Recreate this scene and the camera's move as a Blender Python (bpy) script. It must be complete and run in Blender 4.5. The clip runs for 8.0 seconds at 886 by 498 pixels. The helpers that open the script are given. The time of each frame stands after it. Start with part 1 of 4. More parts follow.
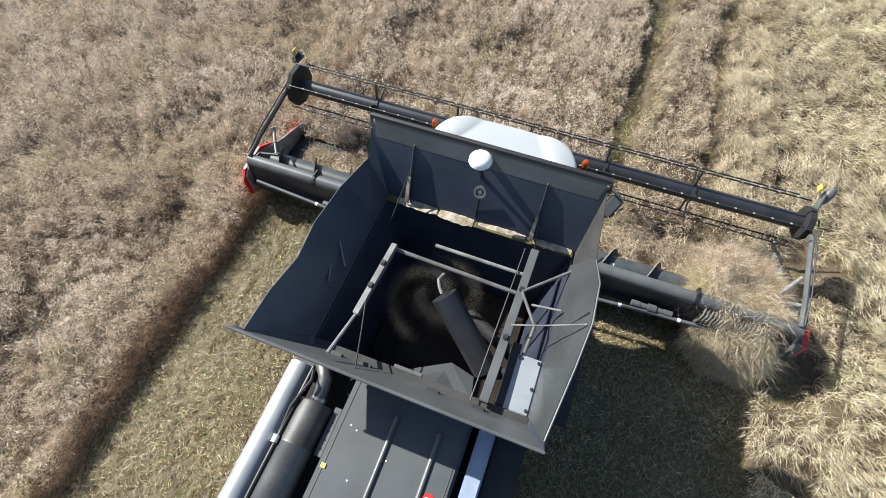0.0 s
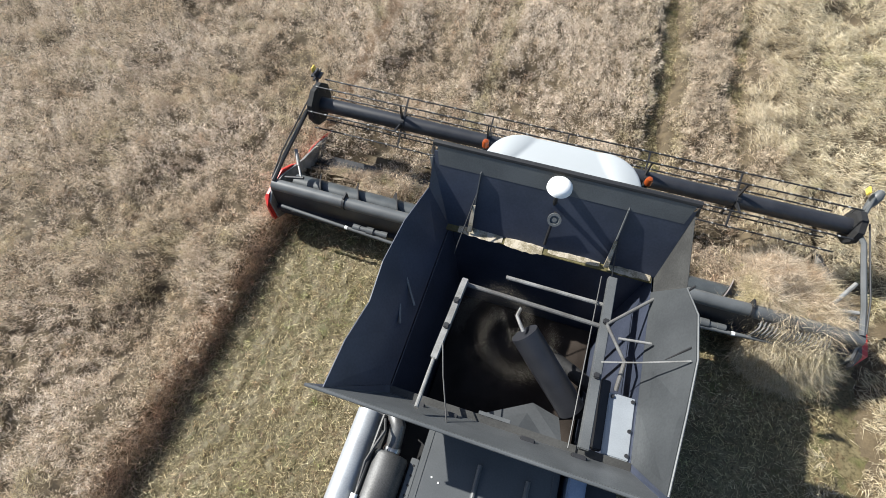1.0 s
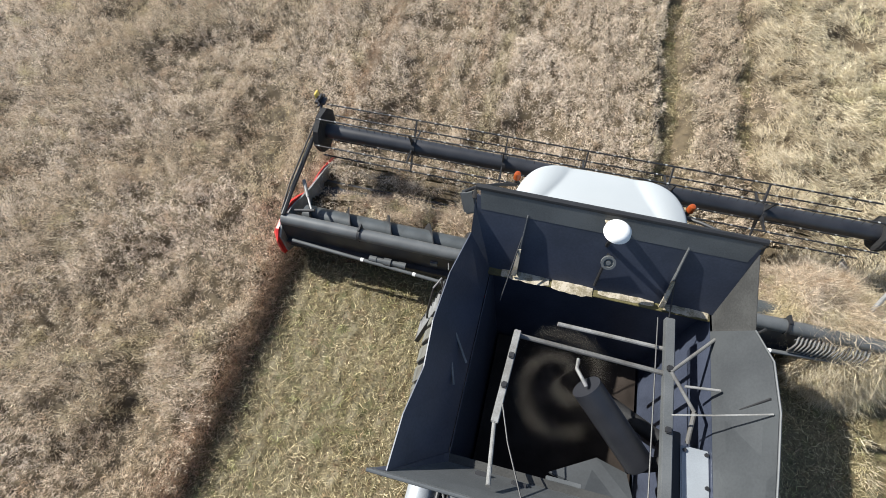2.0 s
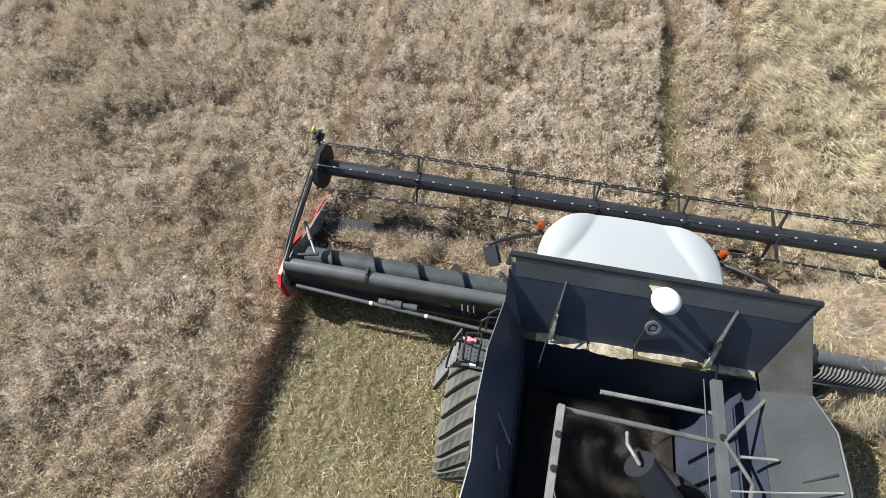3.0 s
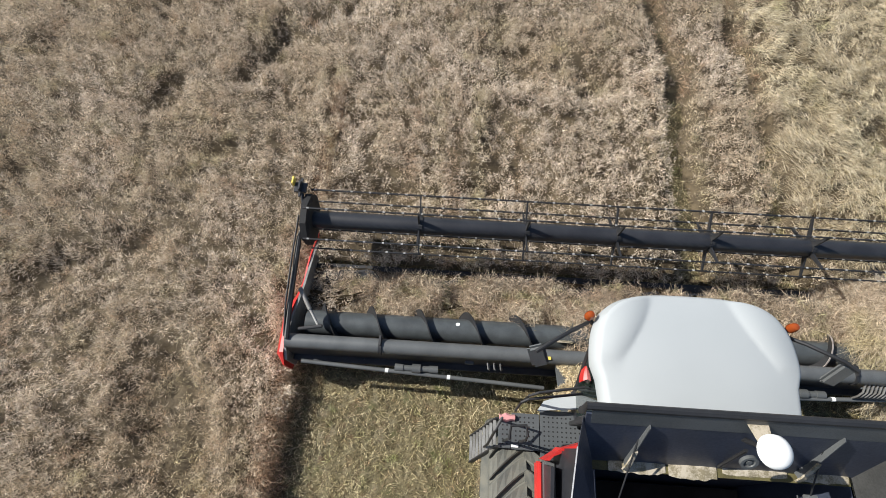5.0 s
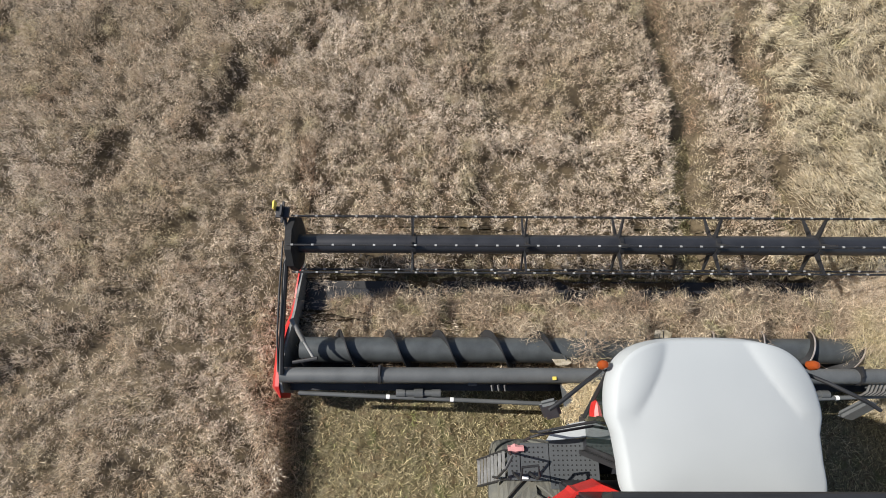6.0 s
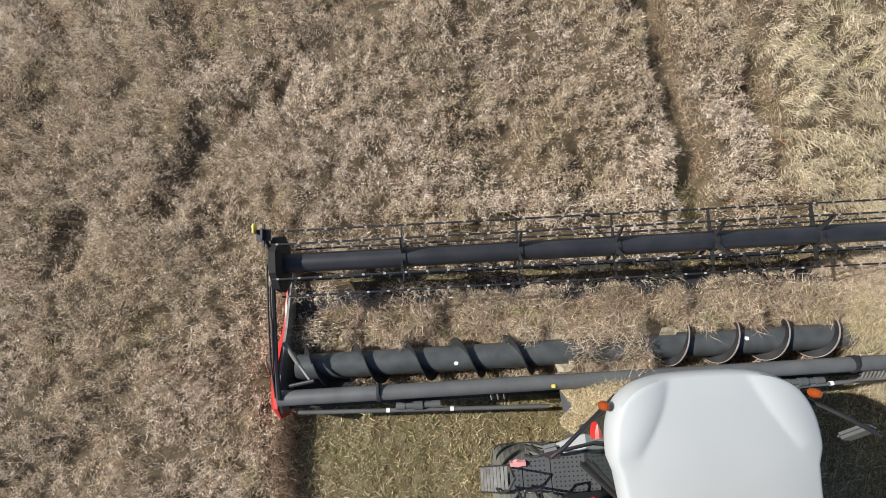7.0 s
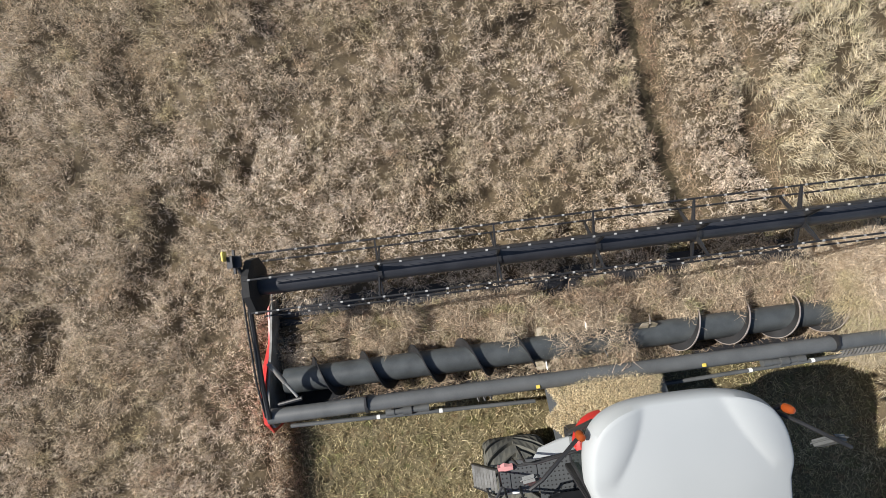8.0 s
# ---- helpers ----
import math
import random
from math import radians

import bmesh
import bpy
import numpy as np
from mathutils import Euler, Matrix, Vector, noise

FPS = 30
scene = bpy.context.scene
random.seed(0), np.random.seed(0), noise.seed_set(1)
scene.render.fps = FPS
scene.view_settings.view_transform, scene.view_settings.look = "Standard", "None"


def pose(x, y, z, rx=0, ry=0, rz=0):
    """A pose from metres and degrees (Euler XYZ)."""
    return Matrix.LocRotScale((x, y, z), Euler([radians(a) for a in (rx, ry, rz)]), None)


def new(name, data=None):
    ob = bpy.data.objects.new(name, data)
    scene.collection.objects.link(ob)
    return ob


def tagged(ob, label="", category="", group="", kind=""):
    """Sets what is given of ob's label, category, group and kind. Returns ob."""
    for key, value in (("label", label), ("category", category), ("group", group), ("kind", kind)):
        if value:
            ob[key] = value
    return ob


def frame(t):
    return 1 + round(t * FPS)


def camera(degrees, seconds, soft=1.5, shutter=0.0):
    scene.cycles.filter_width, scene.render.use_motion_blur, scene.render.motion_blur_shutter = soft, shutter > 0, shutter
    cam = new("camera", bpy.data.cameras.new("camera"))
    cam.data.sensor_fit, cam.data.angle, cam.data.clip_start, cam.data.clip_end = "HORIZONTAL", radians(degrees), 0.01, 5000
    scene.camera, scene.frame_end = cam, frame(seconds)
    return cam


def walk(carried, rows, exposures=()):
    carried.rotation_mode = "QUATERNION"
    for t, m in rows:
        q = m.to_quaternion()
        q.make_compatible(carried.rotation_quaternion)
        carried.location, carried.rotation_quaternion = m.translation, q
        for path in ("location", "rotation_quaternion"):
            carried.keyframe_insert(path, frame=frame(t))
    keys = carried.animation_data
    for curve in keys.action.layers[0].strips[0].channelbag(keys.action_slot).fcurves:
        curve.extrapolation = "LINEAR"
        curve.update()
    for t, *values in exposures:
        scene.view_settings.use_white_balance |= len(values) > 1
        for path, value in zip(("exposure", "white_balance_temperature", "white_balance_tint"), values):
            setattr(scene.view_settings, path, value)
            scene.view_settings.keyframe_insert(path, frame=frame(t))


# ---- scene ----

# The drone's camera: seconds, place, and turn.
cam = camera(85.41, 8.0, soft=0.6)
PATH = [
    (0.0, 0.824, -4.454, 8.909, 29.31, 0.44, 20.59),
    (0.5, 0.297, -3.760, 8.832, 29.46, 0.48, 19.25),
    (1.0, -0.172, -3.028, 8.778, 29.57, 0.57, 17.69),
    (1.5, -0.571, -2.201, 8.763, 29.42, 0.73, 15.83),
    (3.0, -1.532, 0.675, 8.849, 29.19, 0.28, 10.98),
    (3.5, -1.820, 1.723, 8.901, 28.16, 0.14, 8.86),
    (4.0, -2.092, 2.888, 8.881, 26.69, 0.03, 6.72),
    (4.5, -2.274, 4.045, 8.900, 24.72, 0.05, 5.27),
    (6.0, -2.559, 7.716, 8.865, 17.03, -0.50, 0.45),
    (6.5, -2.577, 8.974, 8.860, 13.33, -0.70, -1.02),
    (7.0, -2.484, 10.227, 8.851, 9.94, -0.60, -2.66),
    (7.5, -2.340, 11.455, 8.804, 6.19, -0.60, -4.09),
    (8.0, -2.058, 12.647, 8.811, 2.83, -0.39, -6.08),
]
walk(cam, [(t, pose(*row)) for t, *row in PATH], [(0.0, 1.0, 6300, 8), (2.0, 0.95, 6300, 8), (4.0, 0.78, 6300, 7), (6.0, 0.53, 6500, 10), (8.0, 0.53, 6500, 10)])

# Light: a clear day, the sun from the machine's left and a little ahead.
SUN_WAY = Vector((4.1, -0.87, -3.65)).normalized()
sun_data = bpy.data.lights.new("sun", "SUN")
sun_data.energy, sun_data.angle, sun_data.color = 5.0, radians(0.53), (1.0, 0.955, 0.88)
sun = new("sun", sun_data)
sun.rotation_mode = "QUATERNION"
sun.rotation_quaternion = SUN_WAY.to_track_quat("-Z", "Y")
sun.location = -SUN_WAY * 60
world = bpy.data.worlds.new("sky")
scene.world = world
world.use_nodes = True
sky = world.node_tree.nodes.new("ShaderNodeTexSky")
sky.sky_type, sky.sun_disc = "NISHITA", False
sky.sun_elevation = math.asin(-SUN_WAY.z)
sky.sun_rotation = math.atan2(-SUN_WAY.x, -SUN_WAY.y)
world.node_tree.links.new(sky.outputs[0], world.node_tree.nodes["Background"].inputs[0])
world.node_tree.nodes["Background"].inputs[1].default_value = 0.079


# How far the machine has gone after t seconds, and where that is.
def run(t):
    return 1.27083 * t + 0.0077283 * t * t


def gone(t):
    return 0.02537 * run(t), 0.99968 * run(t)


def heading(t):
    """The machine turns a little to its left towards the end."""
    return float(np.interp(t, (0, 4.5, 6.5, 7.5, 8), (0, 0, 0.4, 0.8, 1.15)))


def stand(t, dx=0.0, dy=0.0):
    x, y = gone(t)
    return pose(x + dx, y + dy + 0.045 * heading(t), 0, 0, 0, heading(t))


# ---- materials ----
def material(name, base, other=None, scale=4.0, fine=60.0, rough=0.6, metal=0.0, bump=0.15, spread=0.5, island=0.0, coat=0.0, spec=0.5):
    """Two colours mixed by a coarse and a fine noise, with a fine relief."""
    m = bpy.data.materials.new(name)
    m.use_nodes = True
    nodes, links = m.node_tree.nodes, m.node_tree.links
    shader = nodes["Principled BSDF"]
    other = other or tuple(0.72 * c for c in base)
    place = nodes.new("ShaderNodeTexCoord")
    coarse, small = nodes.new("ShaderNodeTexNoise"), nodes.new("ShaderNodeTexNoise")
    for n, s, d in ((coarse, scale, 5), (small, fine, 3)):
        n.inputs["Scale"].default_value, n.inputs["Detail"].default_value = s, d
        links.new(place.outputs["Object"], n.inputs["Vector"])
    both = nodes.new("ShaderNodeMath")
    both.operation = "MULTIPLY_ADD"
    links.new(small.outputs[0], both.inputs[0])
    both.inputs[1].default_value = 0.5
    links.new(coarse.outputs[0], both.inputs[2])
    ramp = nodes.new("ShaderNodeMapRange")
    ramp.inputs["From Min"].default_value = 0.75 - 0.35 * spread
    ramp.inputs["From Max"].default_value = 0.75 + 0.35 * spread
    links.new(both.outputs[0], ramp.inputs["Value"])
    mix = nodes.new("ShaderNodeMix")
    mix.data_type = "RGBA"
    mix.inputs[6].default_value, mix.inputs[7].default_value = (*other, 1), (*base, 1)
    links.new(ramp.outputs[0], mix.inputs[0])
    colour = mix.outputs[2]
    if island:
        geo, hsv, value = nodes.new("ShaderNodeNewGeometry"), nodes.new("ShaderNodeHueSaturation"), nodes.new("ShaderNodeMapRange")
        links.new(geo.outputs["Random Per Island"], value.inputs["Value"])
        value.inputs["To Min"].default_value, value.inputs["To Max"].default_value = 1 - island, 1 + island
        links.new(value.outputs[0], hsv.inputs["Value"])
        links.new(colour, hsv.inputs["Color"])
        colour = hsv.outputs[0]
    links.new(colour, shader.inputs["Base Color"])
    gloss = nodes.new("ShaderNodeMapRange")
    gloss.inputs["To Min"].default_value, gloss.inputs["To Max"].default_value = min(1, rough * 1.2), rough * 0.8
    links.new(small.outputs[0], gloss.inputs["Value"])
    links.new(gloss.outputs[0], shader.inputs["Roughness"])
    shader.inputs["Metallic"].default_value = metal
    shader.inputs["Specular IOR Level"].default_value = spec
    shader.inputs["Coat Weight"].default_value = coat
    if bump:
        relief = nodes.new("ShaderNodeBump")
        relief.inputs["Strength"].default_value, relief.inputs["Distance"].default_value = bump, 0.01
        links.new(both.outputs[0], relief.inputs["Height"])
        links.new(relief.outputs[0], shader.inputs["Normal"])
    return m


def crop_material(name, pale, brown, rust, green, island=0.35, size=1.0, stem=None):
    """Ripe stalks: straw and brown by patches of several metres and of a hand, here and there rust or green."""
    stem = stem or tuple(0.75 * c for c in brown)
    m = bpy.data.materials.new(name)
    m.use_nodes = True
    nodes, links = m.node_tree.nodes, m.node_tree.links
    shader = nodes["Principled BSDF"]
    place, geo = nodes.new("ShaderNodeTexCoord"), nodes.new("ShaderNodeNewGeometry")

    def patch(scale, low, high):
        n, r = nodes.new("ShaderNodeTexNoise"), nodes.new("ShaderNodeMapRange")
        n.inputs["Scale"].default_value, n.inputs["Detail"].default_value = scale * size, 3
        r.inputs["From Min"].default_value, r.inputs["From Max"].default_value = low, high
        links.new(place.outputs["Object"], n.inputs["Vector"])
        links.new(n.outputs[0], r.inputs["Value"])
        return r.outputs[0]

    def blend(factor, a, b):
        x = nodes.new("ShaderNodeMix")
        x.data_type = "RGBA"
        links.new(factor, x.inputs[0])
        for socket, c in ((x.inputs[6], a), (x.inputs[7], b)):
            if isinstance(c, tuple):
                socket.default_value = (*c, 1)
            else:
                links.new(c, socket)
        return x.outputs[2]

    c = blend(patch(0.35, 0.38, 0.62), pale, brown)
    c = blend(patch(4.5, 0.50, 0.72), c, brown)
    c = blend(patch(10.0, 0.46, 0.72), c, stem)
    c = blend(patch(2.2, 0.56, 0.8), c, rust)
    c = blend(patch(1.3, 0.56, 0.80), c, green)
    hsv, value = nodes.new("ShaderNodeHueSaturation"), nodes.new("ShaderNodeMapRange")
    links.new(geo.outputs["Random Per Island"], value.inputs["Value"])
    value.inputs["To Min"].default_value, value.inputs["To Max"].default_value = 1 - island, 1 + island
    links.new(value.outputs[0], hsv.inputs["Value"])
    links.new(c, hsv.inputs["Color"])
    links.new(hsv.outputs[0], shader.inputs["Base Color"])
    shader.inputs["Roughness"].default_value = 0.6
    shader.inputs["Specular IOR Level"].default_value = 0.35
    # thin dry stalks let some light through
    thin, both = nodes.new("ShaderNodeBsdfTranslucent"), nodes.new("ShaderNodeMixShader")
    links.new(hsv.outputs[0], thin.inputs["Color"])
    both.inputs[0].default_value = 0.27
    links.new(shader.outputs[0], both.inputs[1])
    links.new(thin.outputs[0], both.inputs[2])
    links.new(both.outputs[0], nodes["Material Output"].inputs["Surface"])
    return m


CHARCOAL = material("charcoal_paint", (0.027, 0.028, 0.033), (0.016, 0.017, 0.021), 3, 90, rough=0.42, bump=0.05)
GREY = material("grey_paint", (0.105, 0.110, 0.112), (0.072, 0.076, 0.078), 2.5, 70, rough=0.45, bump=0.06)
DECK = material("hood_paint", (0.080, 0.086, 0.091), (0.058, 0.063, 0.067), 2.0, 60, rough=0.5, bump=0.06)
# dark paint; the sky's blue sheen on shaded walls is put into it
TANKSIDE = material("sky_tinted_tank_paint", (0.048, 0.056, 0.082), (0.030, 0.036, 0.054), 2.2, 40, rough=0.4, bump=0.08)
WHITE = material("white_roof", (0.355, 0.375, 0.385), (0.335, 0.355, 0.365), 1.5, 120, rough=0.62, bump=0.02)
DOME = material("white_plastic", (0.82, 0.82, 0.80), (0.76, 0.76, 0.74), 4, 120, rough=0.35, bump=0.02)
RED = material("red_paint", (0.55, 0.028, 0.022), (0.40, 0.020, 0.018), 3, 80, rough=0.4, bump=0.04)
BLACK = material("black_steel", (0.022, 0.022, 0.024), (0.014, 0.014, 0.015), 4, 90, rough=0.5, bump=0.08)
STEEL = material("worn_steel", (0.40, 0.41, 0.42), (0.30, 0.31, 0.32), 3, 60, rough=0.30, metal=0.9, bump=0.08)
MUFFLER = material("muffler_steel", (0.15, 0.15, 0.15), (0.075, 0.075, 0.075), 2.5, 60, rough=0.45, metal=0.6, bump=0.05)
FLAP = material("flap_paint", (0.046, 0.050, 0.053), (0.030, 0.033, 0.036), 2.2, 40, rough=0.55, bump=0.08)
STRUT = material("dull_steel", (0.15, 0.15, 0.145), (0.09, 0.085, 0.08), 5, 60, rough=0.5, bump=0.1)
LIGHTBAR = material("light_grey_steel", (0.25, 0.25, 0.245), (0.14, 0.135, 0.125), 5, 60, rough=0.5, bump=0.1)
PLATE = material("pale_cover", (0.33, 0.355, 0.38), (0.27, 0.29, 0.31), 3, 80, rough=0.35, metal=0.2, bump=0.03)
AUGER = material("auger_paint", (0.068, 0.076, 0.080), (0.045, 0.050, 0.053), 5, 70, rough=0.4, bump=0.08)
BRIGHT = material("polished_edge", (0.62, 0.56, 0.52), (0.45, 0.38, 0.34), 8, 60, rough=0.4, metal=0.6, bump=0.05)
RUBBER = material("tyre_rubber", (0.080, 0.082, 0.074), (0.125, 0.120, 0.098), 6, 50, rough=0.85, bump=0.25)
LEDGE = material("dusty_ledge", (0.42, 0.37, 0.29), (0.20, 0.17, 0.11), 9, 60, rough=0.85, bump=0.3, spread=0.3)
OCHRE = material("ochre_strip", (0.11, 0.095, 0.035), (0.06, 0.05, 0.02), 6, 60, rough=0.8, bump=0.1)
GRAIN = material("dark_seed", (0.042, 0.034, 0.029), (0.024, 0.019, 0.016), 3, 160, spec=0.1, rough=0.9, bump=0.6)
CLOTH = material("dusty_cloth", (0.045, 0.045, 0.043), (0.025, 0.025, 0.024), 3, 50, rough=0.9, bump=0.3)
YELLOW = material("yellow_cap", (0.80, 0.62, 0.12), None, 4, 80, rough=0.5, bump=0.02)
PERF = material("hole_black", (0.012, 0.012, 0.013), None, 4, 80, rough=0.8, bump=0)
BLUE = material("blue_grey_cover", (0.30, 0.36, 0.46), (0.22, 0.27, 0.36), 3, 60, rough=0.35, bump=0.04)
SOIL = material("field_soil", (0.11, 0.09, 0.05), (0.045, 0.037, 0.021), 1.6, 30, rough=0.95, bump=0.8, spread=0.8)
# stem brown, with the shade between the plants put into the colour
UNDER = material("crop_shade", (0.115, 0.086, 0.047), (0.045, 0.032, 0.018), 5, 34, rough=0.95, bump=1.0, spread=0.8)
FARCROP = material("far_crop", (0.215, 0.176, 0.120), (0.08, 0.064, 0.043), 2.6, 14, rough=0.95, bump=1.0, spread=0.8)
CROP = crop_material("ripe_crop", (0.77, 0.67, 0.56), (0.60, 0.50, 0.375), (0.42, 0.28, 0.175), (0.46, 0.405, 0.225), 0.5, stem=(0.35, 0.265, 0.17))
PALECROP = crop_material("laid_crop", (0.68, 0.605, 0.44), (0.60, 0.52, 0.385), (0.48, 0.37, 0.23), (0.50, 0.47, 0.24), 0.45, stem=(0.46, 0.37, 0.21))
TABLECROP = crop_material("cut_crop", (0.62, 0.53, 0.40), (0.46, 0.36, 0.265), (0.36, 0.22, 0.14), (0.34, 0.34, 0.15), 0.7, 2.2)
EDGE = crop_material("brown_stems", (0.53, 0.42, 0.30), (0.43, 0.31, 0.22), (0.38, 0.23, 0.14), (0.44, 0.36, 0.22), 0.6)
STUBBLE = crop_material("stubble", (0.60, 0.52, 0.34), (0.42, 0.36, 0.20), (0.34, 0.20, 0.11), (0.26, 0.30, 0.10), 0.7, 2.2, stem=(0.20, 0.165, 0.08))
CHAFF = crop_material("chaff", (0.78, 0.67, 0.46), (0.68, 0.57, 0.38), (0.50, 0.38, 0.23), (0.56, 0.50, 0.31), 0.45, 5)

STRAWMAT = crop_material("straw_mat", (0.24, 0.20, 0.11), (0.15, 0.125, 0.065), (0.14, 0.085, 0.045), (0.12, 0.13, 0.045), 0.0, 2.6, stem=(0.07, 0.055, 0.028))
TUBE = material("galvanised_tube", (0.33, 0.35, 0.37), (0.25, 0.26, 0.275), 3, 60, rough=0.5, metal=0.25, bump=0.06)
# pale clips, their white sun glints put into the colour
CLIP = material("glint_pale_clip", (0.42, 0.42, 0.41), (0.26, 0.26, 0.25), 6, 60, rough=0.4, bump=0.05)
DUST = crop_material("chaff_dust", (0.34, 0.31, 0.26), (0.28, 0.25, 0.21), (0.22, 0.18, 0.13), (0.30, 0.27, 0.20), 0.5, 5)
RAG = material("pink_rag", (0.55, 0.25, 0.25), (0.42, 0.20, 0.20), 6, 60, rough=0.9, bump=0.3)

AMBER = bpy.data.materials.new("amber_lens")
AMBER.use_nodes = True
lens = AMBER.node_tree.nodes["Principled BSDF"]
lens.inputs["Base Color"].default_value, lens.inputs["Roughness"].default_value = (0.25, 0.05, 0.01, 1), 0.12
GLASS = bpy.data.materials.new("tinted_glass")
GLASS.use_nodes = True
pane_shader = GLASS.node_tree.nodes["Principled BSDF"]
pane_shader.inputs["Base Color"].default_value = (0.10, 0.14, 0.13, 1)
pane_shader.inputs["Roughness"].default_value, pane_shader.inputs["Transmission Weight"].default_value = 0.04, 0.85


# ---- mesh helpers ----
def part(name, bm, mat, parent=None, label="", smooth=False):
    """Links a bmesh as one mesh object, under a thing or a part."""
    bmesh.ops.recalc_face_normals(bm, faces=bm.faces)
    mesh = bpy.data.meshes.new(name)
    bm.to_mesh(mesh)
    bm.free()
    mesh.materials.append(mat)
    if smooth:
        mesh.shade_smooth()
        mesh.set_sharp_from_angle(angle=radians(35))
    ob = new(name, mesh)
    ob.parent = parent
    return tagged(ob, label)


def box(bm, x0, x1, y0, y1, z0, z1, bev=0.012, turn=None):
    made = bmesh.ops.create_cube(bm, size=1)["verts"]
    for v in made:
        v.co = Vector(((x0 + x1) / 2 + v.co.x * (x1 - x0), (y0 + y1) / 2 + v.co.y * (y1 - y0), (z0 + z1) / 2 + v.co.z * (z1 - z0)))
    if bev:
        edges = {e for v in made for e in v.link_edges}
        made = bmesh.ops.bevel(bm, geom=list(edges), offset=bev, segments=2, affect="EDGES", clamp_overlap=True)["verts"]
    if turn:
        bmesh.ops.transform(bm, matrix=turn, verts=made)
    return bm


def rings(bm, loops, close=True, caps=True):
    """Skins a row of loops of points."""
    rows = [[bm.verts.new(p) for p in loop] for loop in loops]
    n = len(rows[0])
    for a, b in zip(rows, rows[1:]):
        for i in range(n if close else n - 1):
            bm.faces.new((a[i], a[(i + 1) % n], b[(i + 1) % n], b[i]))
    if caps and close:
        bm.faces.new(rows[0][::-1])
        bm.faces.new(rows[-1])
    return bm


def circle(centre, axis, r, seg=14, start=0.0):
    q = Vector(axis).to_track_quat("Z", "X")
    return [Vector(centre) + q @ Vector((r * math.cos(start + math.tau * i / seg), r * math.sin(start + math.tau * i / seg), 0)) for i in range(seg)]


def rod(bm, p, q, r, seg=12, r2=None):
    p, q = Vector(p), Vector(q)
    return rings(bm, [circle(p, q - p, r, seg), circle(q, q - p, r if r2 is None else r2, seg)])


def bent(bm, points, r, seg=8):
    """A bent tube through points."""
    pts = [Vector(p) for p in points]
    loops = []
    for i, p in enumerate(pts):
        way = pts[min(i + 1, len(pts) - 1)] - pts[max(i - 1, 0)]
        loops.append(circle(p, way, r, seg))
    return rings(bm, loops)


def slab(bm, corners, thick):
    """A flat plate of any outline, thick metres deep along its normal."""
    pts = [Vector(c) for c in corners]
    normal = sum(((pts[i] - pts[0]).cross(pts[i + 1] - pts[0]) for i in range(1, len(pts) - 1)), Vector()).normalized()
    return rings(bm, [pts, [p + normal * thick for p in pts]])


def skin(bm, inner, outer, thick):
    """A folded sheet between two rows of points, thick metres deep."""
    a, b = [Vector(p) for p in inner], [Vector(p) for p in outer]
    n = (a[-1] - a[0]).cross(b[0] - a[0]).normalized() * thick
    return rings(bm, [[p, q, q + n, p + n] for p, q in zip(a, b)])


def profile(bm, x0, x1, outline):
    """An outline of (y, z) drawn along x."""
    return rings(bm, [[Vector((x, y, z)) for y, z in outline] for x in (x0, x1)])


def B():
    return bmesh.new()


def thing(name, label, category, **more):
    return tagged(new(name), label, category, **more)


# ---- numpy fields: noise, canopy height, stalks ----
rng = np.random.default_rng(7)


def lattice(x, y, size, seed):
    """Smooth value noise from 0 to 1 with cells of that size."""
    u, v = x / size, y / size
    i, j = np.floor(u).astype(np.int64), np.floor(v).astype(np.int64)
    fu, fv = u - i, v - j
    fu, fv = fu * fu * (3 - 2 * fu), fv * fv * (3 - 2 * fv)

    def corner(a, b):
        h = (a * 374761393 + b * 668265263 + seed * 2147483647) & 0xFFFFFFFF
        h = ((h ^ (h >> 13)) * 1274126177) & 0xFFFFFFFF
        return ((h ^ (h >> 16)) & 0xFFFF) / 65535.0

    return (corner(i, j) * (1 - fu) + corner(i + 1, j) * fu) * (1 - fv) + (corner(i, j + 1) * (1 - fu) + corner(i + 1, j + 1) * fu) * fv


CUT = 1.75          # the knife's place ahead of the machine's origin
SIDE = 5.28         # half the cut width
END = CUT + 10.66   # where the knife is when the clip ends


def centre(y):
    return 0.02537 * (y - CUT)


def tracks(y):
    """Where the two old wheel tracks run, and half their widths."""
    wob = 0.16 * (lattice(y, y * 0, 0.9, 3) - 0.5) + 0.10 * (lattice(y, y * 0, 0.35, 4) - 0.5)
    one = np.interp(y, (0, 6.6, 9.5, 11.8, 13.4, 15.5, 17, 22), (1.9, 2.0, 2.2, 2.15, 2.25, 2.06, 1.86, 1.5)) + wob
    two = np.interp(y, (0, 7, 10.7, 12.1, 14.3, 16.9, 22), (3.8, 3.96, 4.05, 4.05, 4.0, 3.5, 3.0)) - wob
    return (one, 0.245 + 0.09 * lattice(y * 0, y, 0.5, 5)), (two, 0.165 + 0.12 * lattice(y * 0, y, 0.6, 6))


def tram(x, y):
    """1 in the two old wheel tracks, 0 off them."""
    (one, wide), (two, slim) = tracks(y)
    a = np.exp(-(((x - one) / wide) ** 6))
    b = np.exp(-(((x - two) / slim) ** 6))
    return np.clip(a + b * (0.50 + 0.55 * lattice(x * 0, y, 0.8, 7)), 0, 1)


